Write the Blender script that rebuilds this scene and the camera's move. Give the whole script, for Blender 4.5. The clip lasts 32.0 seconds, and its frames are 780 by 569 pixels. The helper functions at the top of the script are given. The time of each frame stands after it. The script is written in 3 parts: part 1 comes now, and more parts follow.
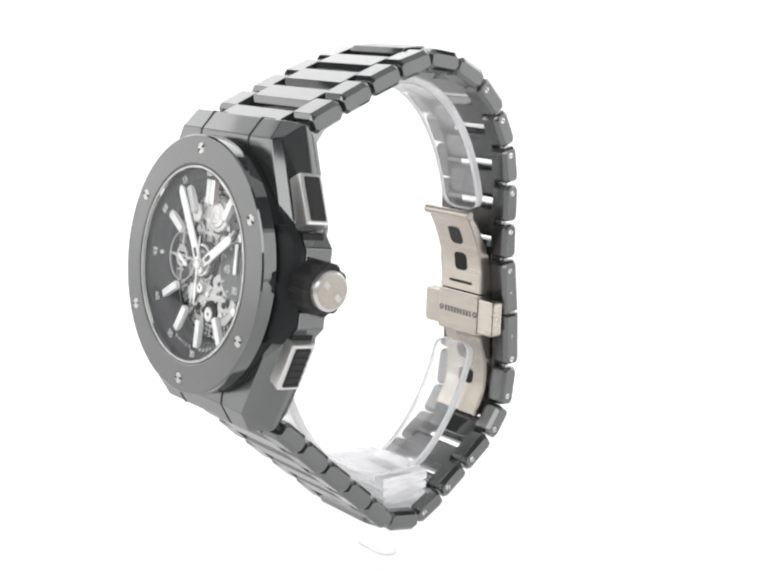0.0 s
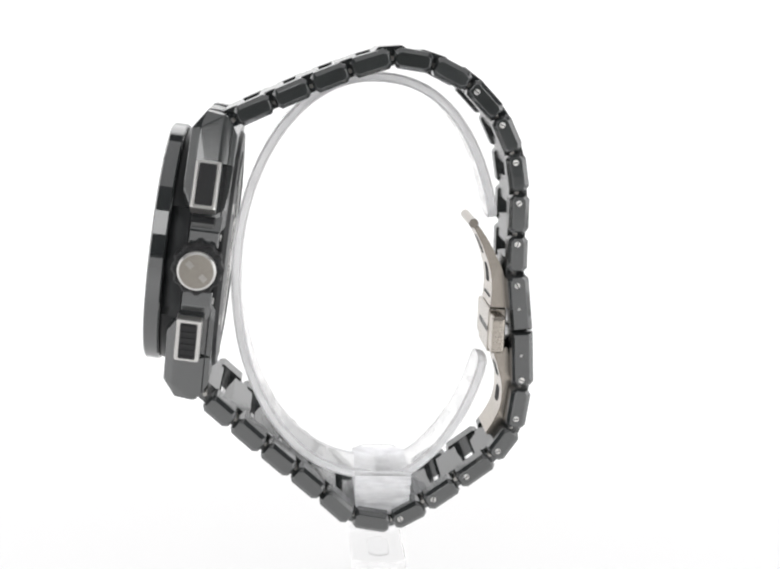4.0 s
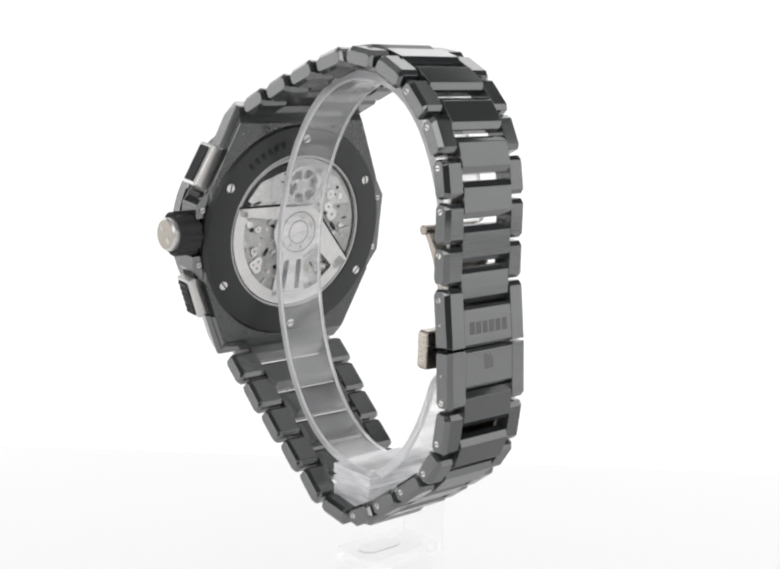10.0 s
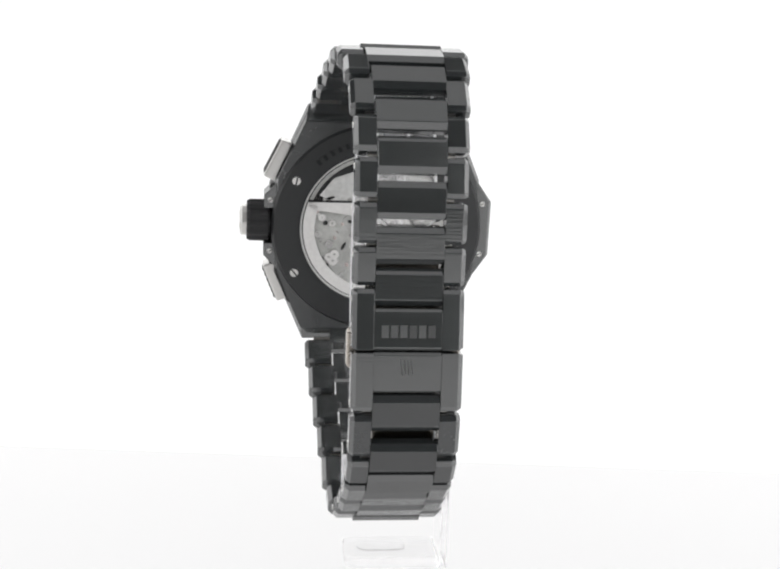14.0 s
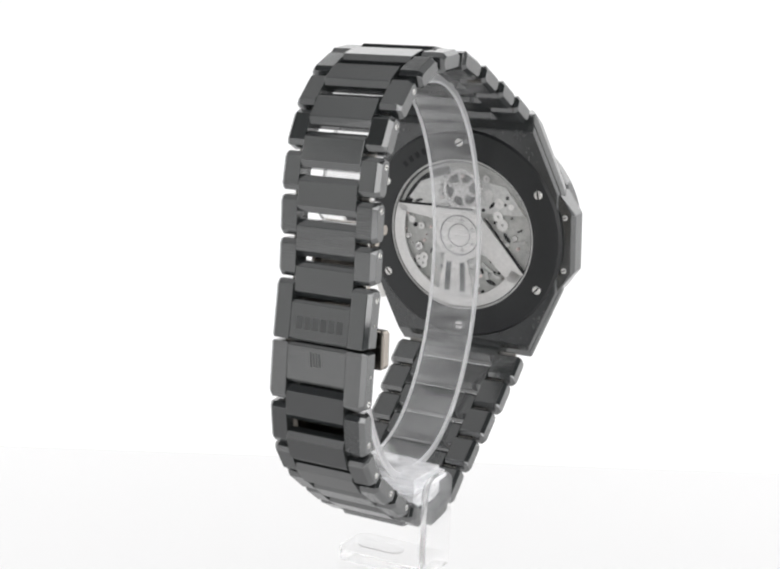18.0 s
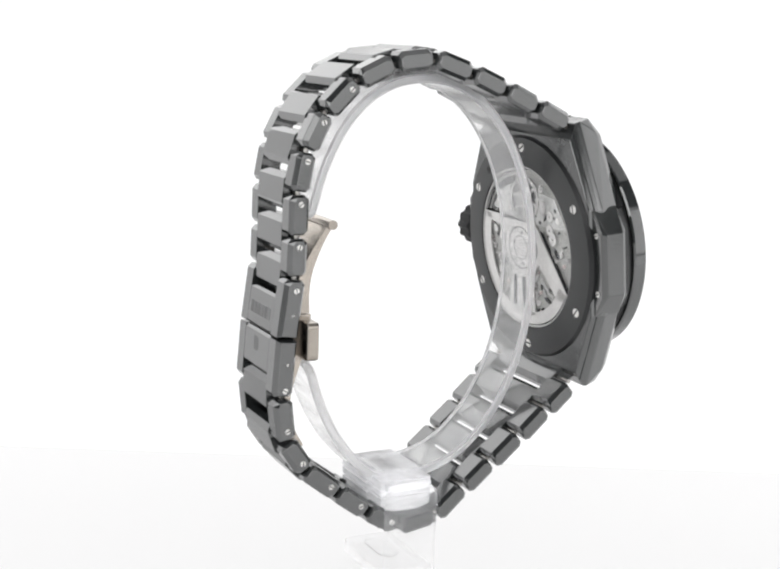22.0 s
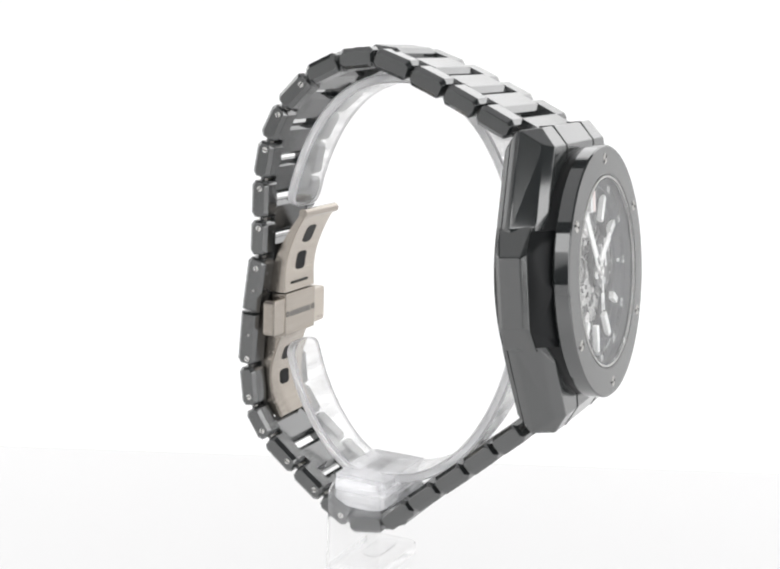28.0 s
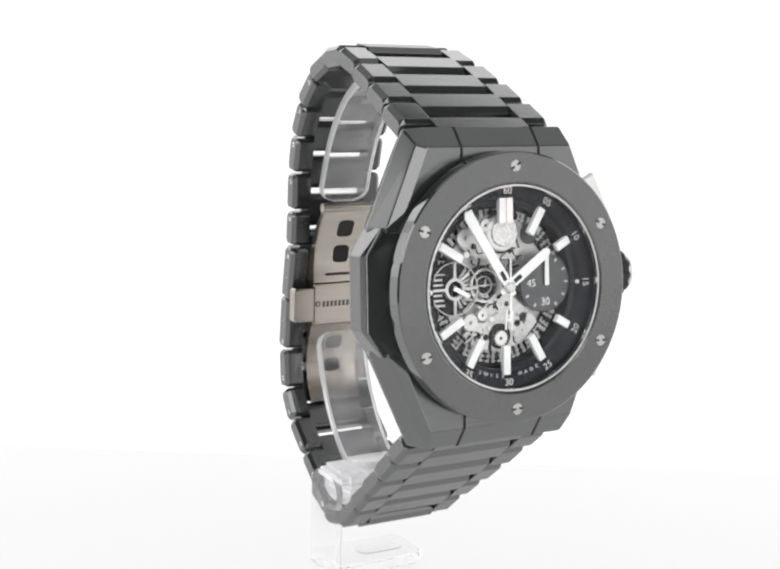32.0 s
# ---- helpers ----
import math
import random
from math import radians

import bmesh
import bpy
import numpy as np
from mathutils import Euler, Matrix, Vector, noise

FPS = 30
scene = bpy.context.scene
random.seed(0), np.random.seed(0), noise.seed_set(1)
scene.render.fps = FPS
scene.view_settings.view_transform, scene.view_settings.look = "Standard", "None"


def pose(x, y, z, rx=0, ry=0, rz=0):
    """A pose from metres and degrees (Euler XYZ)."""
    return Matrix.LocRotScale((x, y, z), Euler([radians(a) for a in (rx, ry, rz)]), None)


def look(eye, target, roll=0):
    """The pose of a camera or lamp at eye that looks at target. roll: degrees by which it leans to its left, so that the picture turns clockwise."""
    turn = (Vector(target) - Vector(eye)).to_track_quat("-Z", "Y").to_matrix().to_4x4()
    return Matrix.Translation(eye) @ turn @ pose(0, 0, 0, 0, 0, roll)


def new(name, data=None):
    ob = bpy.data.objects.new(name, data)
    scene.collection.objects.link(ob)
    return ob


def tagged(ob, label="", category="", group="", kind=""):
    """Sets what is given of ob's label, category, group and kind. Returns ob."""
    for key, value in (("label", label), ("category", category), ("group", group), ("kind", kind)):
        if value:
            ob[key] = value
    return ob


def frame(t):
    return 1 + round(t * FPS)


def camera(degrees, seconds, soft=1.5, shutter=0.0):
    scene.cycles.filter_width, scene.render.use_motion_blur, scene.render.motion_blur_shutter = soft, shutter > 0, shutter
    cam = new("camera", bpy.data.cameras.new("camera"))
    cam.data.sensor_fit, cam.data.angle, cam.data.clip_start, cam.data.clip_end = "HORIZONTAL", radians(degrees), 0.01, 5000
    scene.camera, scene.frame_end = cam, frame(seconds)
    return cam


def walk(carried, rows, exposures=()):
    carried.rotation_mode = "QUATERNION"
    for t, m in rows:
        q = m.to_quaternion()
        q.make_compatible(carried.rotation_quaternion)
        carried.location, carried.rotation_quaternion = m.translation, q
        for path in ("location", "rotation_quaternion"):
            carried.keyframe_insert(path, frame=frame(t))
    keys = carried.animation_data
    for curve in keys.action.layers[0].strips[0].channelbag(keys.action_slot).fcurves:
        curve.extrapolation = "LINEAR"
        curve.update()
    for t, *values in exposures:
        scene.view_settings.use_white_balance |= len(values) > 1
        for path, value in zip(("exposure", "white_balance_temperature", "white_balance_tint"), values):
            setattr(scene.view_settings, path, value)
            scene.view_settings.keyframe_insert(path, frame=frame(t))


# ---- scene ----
EYE = Vector((0.0, -0.23322, 0.09438))
AIM = EYE + Vector((0.00118, math.cos(radians(11.059)), -math.sin(radians(11.059))))
SECONDS = 32.0
TURN_START, TURN_RATE = -50.859, -8.7335
cam = camera(33.34, SECONDS, soft=2.3)
walk(cam, [(0.0, look(EYE, AIM, 2.062)), (SECONDS, look(EYE, AIM, 2.062))], [(0.0, 0.24), (2.0, 0.13), (5.0, 0.05), (8.0, 0.0), (SECONDS, 0.0)])

# ---- light ----
world = bpy.data.worlds.new("studio")
scene.world = world
world.use_nodes = True
world.node_tree.nodes["Background"].inputs[0].default_value = (1, 1, 1, 1)
world.node_tree.nodes["Background"].inputs[1].default_value = 0.15


def soft_lamp(name, eye, target, width, height, power, colour=(1, 1, 1)):
    data = bpy.data.lights.new(name, "AREA")
    data.shape, data.size, data.size_y = "RECTANGLE", width, height
    data.energy, data.color = power, colour
    ob = new(name, data)
    ob.matrix_world = look(eye, target)
    return ob


soft_lamp("back_softbox", (0, 0.27, 0.235), (0, -0.1, 0.13), 0.7, 0.23, 0.55)
soft_lamp("side_softbox", (-0.45, 0.13, 0.16), (0, 0.13, 0.16), 0.34, 0.30, 0.30)
soft_lamp("side_softbox", (0.45, -0.12, 0.16), (0, -0.12, 0.16), 0.84, 0.30, 0.55)
soft_lamp("front_lamp", (-0.30, -0.57, 0.40), (0, 0, 0.06), 0.62, 0.30, 1.4)
soft_lamp("front_lamp", (0.40, -0.54, 0.25), (0, 0, 0.16), 0.36, 0.48, 1.5)
soft_lamp("top_softbox", (0, 0.0, 0.78), (0, 0.001, 0), 1.2, 0.8, 1.45)


# ---- materials ----
def material(name, colour, rough=0.4, metal=0.0, vary=0.12, scale=900.0, bump=0.02, streak=(1, 1, 1), **more):
    m = bpy.data.materials.new(name)
    m.use_nodes = True
    nodes, links = m.node_tree.nodes, m.node_tree.links
    shader = nodes["Principled BSDF"]
    shader.inputs["Base Color"].default_value = (*colour, 1)
    shader.inputs["Metallic"].default_value = metal
    shader.inputs["Roughness"].default_value = rough
    for key, value in more.items():
        shader.inputs[key.replace("_", " ")].default_value = value
    if vary:
        place = nodes.new("ShaderNodeTexCoord")
        stretch = nodes.new("ShaderNodeMapping")
        stretch.inputs["Scale"].default_value = streak
        links.new(place.outputs["Object"], stretch.inputs["Vector"])
        fine, broad = nodes.new("ShaderNodeTexNoise"), nodes.new("ShaderNodeTexNoise")
        fine.inputs["Scale"].default_value, fine.inputs["Detail"].default_value = scale, 4
        broad.inputs["Scale"].default_value, broad.inputs["Detail"].default_value = scale * 0.12, 3
        for n in (fine, broad):
            links.new(stretch.outputs[0], n.inputs["Vector"])
        both = nodes.new("ShaderNodeMath")
        both.operation = "ADD"
        links.new(fine.outputs[0], both.inputs[0])
        links.new(broad.outputs[0], both.inputs[1])
        ramp = nodes.new("ShaderNodeMapRange")
        ramp.inputs["From Min"].default_value, ramp.inputs["From Max"].default_value = 0.6, 1.4
        ramp.inputs["To Min"].default_value, ramp.inputs["To Max"].default_value = 1 - vary, 1 + vary
        links.new(both.outputs[0], ramp.inputs["Value"])
        piece = nodes.new("ShaderNodeObjectInfo")
        level = nodes.new("ShaderNodeMapRange")
        level.inputs["To Min"].default_value, level.inputs["To Max"].default_value = 1 - 1.6 * vary, 1 + 1.6 * vary
        links.new(piece.outputs["Random"], level.inputs["Value"])
        mixed = nodes.new("ShaderNodeMath")
        mixed.operation = "MULTIPLY"
        links.new(ramp.outputs[0], mixed.inputs[0])
        links.new(level.outputs[0], mixed.inputs[1])
        tint = nodes.new("ShaderNodeVectorMath")
        tint.operation = "SCALE"
        tint.inputs[0].default_value = colour
        links.new(mixed.outputs[0], tint.inputs["Scale"])
        links.new(tint.outputs[0], shader.inputs["Base Color"])
        gloss = nodes.new("ShaderNodeMath")
        gloss.operation = "MULTIPLY"
        gloss.inputs[1].default_value = rough
        links.new(mixed.outputs[0], gloss.inputs[0])
        links.new(gloss.outputs[0], shader.inputs["Roughness"])
        if bump:
            relief = nodes.new("ShaderNodeBump")
            relief.inputs["Strength"].default_value = bump
            relief.inputs["Distance"].default_value = 0.0002
            links.new(fine.outputs[0], relief.inputs["Height"])
            links.new(relief.outputs[0], shader.inputs["Normal"])
    return m


def clear(name, colour, ior, rough=0.0, through_part=1.0):
    m = bpy.data.materials.new(name)
    m.use_nodes = True
    shader = m.node_tree.nodes["Principled BSDF"]
    shader.inputs["Base Color"].default_value = (*colour, 1)
    shader.inputs["Roughness"].default_value = rough
    shader.inputs["Transmission Weight"].default_value = through_part
    shader.inputs["IOR"].default_value = ior
    return m


def milky(name, clear_part, ior, glint_streaks=0.0):
    """Clear plastic mixed with white scatter, to the front and through it: this stands in for light piped inside
    scratched or sawn pieces.
    """
    m = clear(name, (1.0, 1.0, 1.0), ior, 0.03)
    nodes, links = m.node_tree.nodes, m.node_tree.links
    front, rear = nodes.new("ShaderNodeBsdfDiffuse"), nodes.new("ShaderNodeBsdfTranslucent")
    front.inputs[0].default_value = rear.inputs[0].default_value = (0.97, 0.97, 0.98, 1)
    scatter, both = nodes.new("ShaderNodeMixShader"), nodes.new("ShaderNodeMixShader")
    scatter.inputs[0].default_value, both.inputs[0].default_value = 0.5, clear_part
    links.new(front.outputs[0], scatter.inputs[1])
    links.new(rear.outputs[0], scatter.inputs[2])
    links.new(scatter.outputs[0], both.inputs[1])
    links.new(nodes["Principled BSDF"].outputs[0], both.inputs[2])
    links.new(both.outputs[0], nodes["Material Output"].inputs["Surface"])
    # noise streaks paint in the reflections of the layered sheets
    if glint_streaks:
        place, stretch = nodes.new("ShaderNodeTexCoord"), nodes.new("ShaderNodeMapping")
        stretch.inputs["Scale"].default_value = (0.25, 0.25, 1.3)
        noise, level = nodes.new("ShaderNodeTexNoise"), nodes.new("ShaderNodeMapRange")
        noise.inputs["Scale"].default_value, noise.inputs["Detail"].default_value = 480, 3
        level.inputs["From Min"].default_value, level.inputs["From Max"].default_value = 0.35, 0.65
        level.inputs["To Min"].default_value = max(0.02, clear_part - glint_streaks)
        level.inputs["To Max"].default_value = min(0.98, clear_part + glint_streaks)
        links.new(place.outputs["Object"], stretch.inputs["Vector"])
        links.new(stretch.outputs[0], noise.inputs["Vector"])
        links.new(noise.outputs[0], level.inputs["Value"])
        links.new(level.outputs[0], both.inputs[0])
    return m


CERAMIC = material("satin_ceramic", (0.036, 0.039, 0.039), 0.13, 0.0, 0.12, 2600, 0.05, (0.06, 1, 1), IOR=2.2)
POLISHED = material("polished_ceramic", (0.030, 0.033, 0.034), 0.05, 0.0, 0.06, 700, 0.0, IOR=2.3)
BEZEL = material("bezel_ceramic", (0.046, 0.049, 0.047), 0.20, 0.0, 0.10, 1500, 0.03, IOR=2.0)
BACKPLATE = material("matt_black_ceramic", (0.016, 0.017, 0.018), 0.36, 0.0, 0.12, 1500, 0.03)
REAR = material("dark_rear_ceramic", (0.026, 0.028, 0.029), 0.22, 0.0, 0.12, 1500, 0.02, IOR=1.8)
RESIN = material("black_resin", (0.009, 0.010, 0.011), 0.45, 0.0, 0.15, 1200, 0.03, Specular_IOR_Level=0.3)
RUBBER = material("black_rubber", (0.014, 0.014, 0.015), 0.6, 0.0, 0.2, 1800, 0.06)
STEEL = material("satin_steel", (0.50, 0.485, 0.46), 0.30, 1.0, 0.08, 1400, 0.02)
SCREW = material("bright_steel", (0.80, 0.79, 0.77), 0.38, 0.7, 0.08, 1500, 0.0)
PUSHER = material("blasted_bright_steel", (0.74, 0.73, 0.71), 0.34, 0.85, 0.06, 1500, 0.02)
CAP = material("blasted_warm_steel", (0.40, 0.37, 0.33), 0.36, 0.9, 0.10, 1500, 0.04)
HEAD = material("turned_steel", (0.50, 0.49, 0.47), 0.30, 0.9, 0.08, 1500, 0.02)
CLASP = material("warm_titanium", (0.44, 0.40, 0.355), 0.24, 1.0, 0.10, 2200, 0.03, (0.08, 1, 1))
ENGRAVED = material("lasered_mark", (0.026, 0.028, 0.028), 0.42, 0.0, 0.15, 1500, 0.03, IOR=1.9)
# near-black for joints, and for the shade of slots and gaps put into colour
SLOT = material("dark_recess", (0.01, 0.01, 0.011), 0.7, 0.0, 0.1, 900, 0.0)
LUME = material("white_lume", (0.93, 0.94, 0.93), 0.45, 0.0, 0.03, 900, 0.0)
PRINT = material("white_print", (0.75, 0.76, 0.76), 0.5, 0.0, 0.03, 900, 0.0)
GREYPRINT = material("grey_print", (0.045, 0.05, 0.055), 0.5, 0.0, 0.1, 900, 0.0)
FLANGE = material("black_flange", (0.011, 0.013, 0.019), 0.4, 0.0, 0.15, 900, 0.0, Specular_IOR_Level=0.2)
PLATE = material("grey_movement", (0.60, 0.60, 0.59), 0.42, 0.45, 0.25, 1300, 0.05)
DARKPLATE = material("dark_movement", (0.06, 0.062, 0.064), 0.4, 0.6, 0.25, 1300, 0.05)
BRIGHT = material("rhodium", (0.72, 0.71, 0.70), 0.3, 0.5, 0.12, 1500, 0.02)
ROSE = material("rose_metal", (0.80, 0.70, 0.68), 0.3, 0.5, 0.12, 1500, 0.02)
ROTOR = material("tungsten_grey", (0.72, 0.71, 0.70), 0.45, 0.3, 0.10, 1500, 0.04)
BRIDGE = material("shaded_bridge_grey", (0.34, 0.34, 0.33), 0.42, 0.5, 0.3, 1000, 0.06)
SMOKE = material("smoked_disc", (0.075, 0.078, 0.08), 0.3, 0.3, 0.12, 1100, 0.0)
CRYSTAL = clear("coated_sapphire", (1, 1, 1), 1.21)
ACRYLIC = milky("clear_acrylic", 0.88, 1.08)
# mostly white scatter, in place of light reflected inside the block
BLOCKCLEAR = milky("clear_block_acrylic", 0.28, 1.42, 0.26)
RINGCLEAR = milky("bent_acrylic", 0.87, 1.49, 0.09)
# whitened edges that imitate light led through the acrylic
SAWNGLOW = milky("white_sawn_chamfer", 0.02, 1.15)
EDGEGLOW = milky("sawn_acrylic_edge", 0.40, 1.12)
# emission in both sheets stands in for lamps behind and below them
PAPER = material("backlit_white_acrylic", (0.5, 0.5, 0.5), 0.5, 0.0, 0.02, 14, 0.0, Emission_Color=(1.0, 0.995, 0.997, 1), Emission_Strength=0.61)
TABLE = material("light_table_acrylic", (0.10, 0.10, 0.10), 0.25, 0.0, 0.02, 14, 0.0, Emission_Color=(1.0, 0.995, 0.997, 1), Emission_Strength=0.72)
FABRIC = material("studio_wall", (0.30, 0.30, 0.31), 0.8, 0.0, 0.03, 40, 0.0)
SCREEN = material("white_screen_fabric", (0.82, 0.82, 0.82), 0.8, 0.0, 0.03, 60, 0.0)
DARKROOM = material("dim_room_wall", (0.16, 0.17, 0.17), 0.8, 0.0, 0.1, 6, 0.0)


# ---- building helpers: lengths in millimetres ----
def part(name, bm, mat, parent=None, label="", smooth=0.0):
    bmesh.ops.recalc_face_normals(bm, faces=bm.faces[:])
    for v in bm.verts:
        v.co *= 0.001
    data = bpy.data.meshes.new(name)
    bm.to_mesh(data)
    bm.free()
    data.materials.append(mat)
    if smooth:
        data.shade_smooth()
        data.set_sharp_from_angle(angle=radians(smooth))
    ob = new(name, data)
    ob.parent = parent
    return tagged(ob, label)


def hull(points, bevel=0.0, m=None):
    bm = bmesh.new()
    for p in points:
        bm.verts.new(p)
    made = bmesh.ops.convex_hull(bm, input=bm.verts[:])
    drop = [e for e in made["geom_interior"] + made["geom_unused"] if isinstance(e, bmesh.types.BMVert)]
    bmesh.ops.delete(bm, geom=list(set(drop)), context="VERTS")
    bmesh.ops.dissolve_limit(bm, angle_limit=radians(1), verts=bm.verts[:], edges=bm.edges[:])
    if bevel:
        bmesh.ops.bevel(bm, geom=bm.edges[:], offset=bevel, segments=2, affect="EDGES", profile=0.6)
    if m:
        bm.transform(m)
    return bm


def box(x0, x1, y0, y1, z0, z1, bevel=0.0, m=None):
    return hull([(x, y, z) for x in (x0, x1) for y in (y0, y1) for z in (z0, z1)], bevel, m)


def lathe(profile, steps=96, m=None, closed=True, start=0.0, sweep=360.0):
    """Turns (radius, height) pairs about the z axis."""
    bm = bmesh.new()
    full = abs(sweep - 360) < 1e-6
    rings = []
    for i in range(steps + (0 if full else 1)):
        a = radians(start + sweep * i / steps)
        rings.append([bm.verts.new((r * math.cos(a), r * math.sin(a), h)) for r, h in profile])
    n = len(profile)
    for i in range(steps):
        a, b = rings[i], rings[(i + 1) % len(rings)]
        for k in range(n if closed else n - 1):
            j = (k + 1) % n
            if profile[k][0] < 1e-9 and profile[j][0] < 1e-9:
                continue
            bm.faces.new((a[k], b[k], b[j], a[j]))
    if not full and closed:
        bm.faces.new(rings[0])
        bm.faces.new(rings[-1][::-1])
    bmesh.ops.remove_doubles(bm, verts=bm.verts[:], dist=1e-5)
    if m:
        bm.transform(m)
    return bm


def disc(radius, z0, z1, steps=48, m=None, hole=0.0, chamfer=0.0):
    c = chamfer
    if hole:
        return lathe([(hole, z0), (radius, z0), (radius, z1 - c), (radius - c, z1), (hole, z1)] if c else [(hole, z0), (radius, z0), (radius, z1), (hole, z1)], steps, m)
    return lathe([(0, z0), (radius, z0), (radius, z1 - c), (radius - c, z1), (0, z1)] if c else [(0, z0), (radius, z0), (radius, z1), (0, z1)], steps, m, closed=False)


def merge(*pieces):
    """Joins bmeshes that make up one part."""
    first = pieces[0]
    for other in pieces[1:]:
        data = bpy.data.meshes.new("tmp")
        other.to_mesh(data)
        other.free()
        first.from_mesh(data)
        bpy.data.meshes.remove(data)
    return first


def ribbon(curve, width0, width1, thick, m=None, corner=0.0):
    """A strip bent along (y, z) points, from x = width0 to width1, its end corners rounded."""
    bm = bmesh.new()
    rings = []
    run = [0.0]
    for p, q in zip(curve, curve[1:]):
        run.append(run[-1] + (Vector(q) - Vector(p)).length)
    low, high = width0, width1
    for i, (y, z) in enumerate(curve):
        a, b = curve[max(i - 1, 0)], curve[min(i + 1, len(curve) - 1)]
        d = Vector((b[0] - a[0], b[1] - a[1])).normalized()
        n = Vector((-d.y, d.x)) * thick / 2
        gap = max(corner - min(run[i], run[-1] - run[i]), 0.0)
        inset = corner - math.sqrt(max(corner * corner - gap * gap, 0.0)) if corner else 0.0
        inset = min(inset, (high - low) / 2 - 0.02)
        width0, width1 = low + inset, high - inset
        rings.append([bm.verts.new(p) for p in ((width0, y - n.x, z - n.y), (width1, y - n.x, z - n.y), (width1, y + n.x, z + n.y), (width0, y + n.x, z + n.y))])
    for a, b in zip(rings, rings[1:]):
        for k in range(4):
            bm.faces.new((a[k], a[(k + 1) % 4], b[(k + 1) % 4], b[k]))
    bm.faces.new(rings[0])
    bm.faces.new(rings[-1][::-1])
    if m:
        bm.transform(m)
    return bm


def chamfers(ob, mat, share=0.42):
    """Gives the small faces of a part, its chamfers, their own finish."""
    ob.data.materials.append(mat)
    widest = max(f.area for f in ob.data.polygons)
    for f in ob.data.polygons:
        if f.area < share * widest:
            f.material_index = 1
    return ob


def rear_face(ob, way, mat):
    """Gives the faces that point along way the material mat."""
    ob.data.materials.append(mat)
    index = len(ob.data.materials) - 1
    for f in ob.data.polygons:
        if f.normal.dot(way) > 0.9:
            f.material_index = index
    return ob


def strip(curve, x0, x1, thick, corner, cut):
    """A clear strip bent along (y, z) points, its long edges chamfered and its end corners rounded; the sawn chamfers
    take a white that imitates piped light.
    """
    bm = bmesh.new()
    run = [0.0]
    for p, q in zip(curve, curve[1:]):
        run.append(run[-1] + (Vector(q) - Vector(p)).length)
    rings = []
    for i, (y, z) in enumerate(curve):
        a, b = curve[max(i - 1, 0)], curve[min(i + 1, len(curve) - 1)]
        d = Vector((b[0] - a[0], b[1] - a[1])).normalized()
        n, h = Vector((-d.y, d.x)), thick / 2
        gap = max(corner - min(run[i], run[-1] - run[i]), 0.0)
        inset = min(corner - math.sqrt(max(corner * corner - gap * gap, 0.0)), (x1 - x0) / 2 - cut - 0.05)
        u, v = x0 + inset, x1 - inset
        prof = ((u + cut, -h), (v - cut, -h), (v, -h + cut), (v, h - cut), (v - cut, h), (u + cut, h), (u, h - cut), (u, -h + cut))
        rings.append([bm.verts.new((x, y + n.x * o, z + n.y * o)) for x, o in prof])
    for a, b in zip(rings, rings[1:]):
        for k in range(8):
            f = bm.faces.new((a[k], a[(k + 1) % 8], b[(k + 1) % 8], b[k]))
            f.material_index = (0, 2, 1, 2)[k % 4]
    for f in (bm.faces.new(rings[0]), bm.faces.new(rings[-1][::-1])):
        f.material_index = 2
    return bm


def smooth_curve(knots, steps):
    """Points along a smooth curve through the knots."""
    out = []
    for i in range(len(knots) - 1):
        p0, p1, p2, p3 = (Vector(knots[min(max(i + k, 0), len(knots) - 1)]) for k in (-1, 0, 1, 2))
        for s in range(steps):
            t = s / steps
            out.append(tuple(0.5 * (2 * p1 + (p2 - p0) * t + (2 * p0 - 5 * p1 + 4 * p2 - p3) * t * t + (3 * p1 - p0 - 3 * p2 + p3) * t ** 3)))
    return out + [tuple(knots[-1])]


def letters(text, size, depth=0.05):
    """The text as a bmesh in the xy plane, centred."""
    data = bpy.data.curves.new("text", "FONT")
    data.body, data.size, data.extrude, data.resolution_u = text, size, depth, 3
    data.align_x, data.align_y = "CENTER", "CENTER"
    ob = bpy.data.objects.new("text", data)
    scene.collection.objects.link(ob)
    mesh = bpy.data.meshes.new_from_object(ob.evaluated_get(bpy.context.evaluated_depsgraph_get()))
    bm = bmesh.new()
    bm.from_mesh(mesh)
    bpy.data.objects.remove(ob)
    bpy.data.curves.remove(data)
    bpy.data.meshes.remove(mesh)
    return bm


def drill(ob, bm):
    """Cuts the solid bm out of ob's mesh."""
    tool = part("tool", bm, SLOT)
    cut = ob.modifiers.new("cut", "BOOLEAN")
    cut.operation, cut.object, cut.solver = "DIFFERENCE", tool, "EXACT"
    bpy.context.view_layer.update()
    mesh = bpy.data.meshes.new_from_object(ob.evaluated_get(bpy.context.evaluated_depsgraph_get()))
    ob.modifiers.clear()
    old, ob.data = ob.data, mesh
    mesh.name = ob.name
    bpy.data.objects.remove(tool)
    bpy.data.meshes.remove(old)


def spin(angle, x=0.0, y=0.0, z=0.0):
    return Matrix.Translation((x, y, z)) @ Matrix.Rotation(radians(angle), 4, "Z")


# ---- the white sweep and the tent ----
FLOOR = -4.2


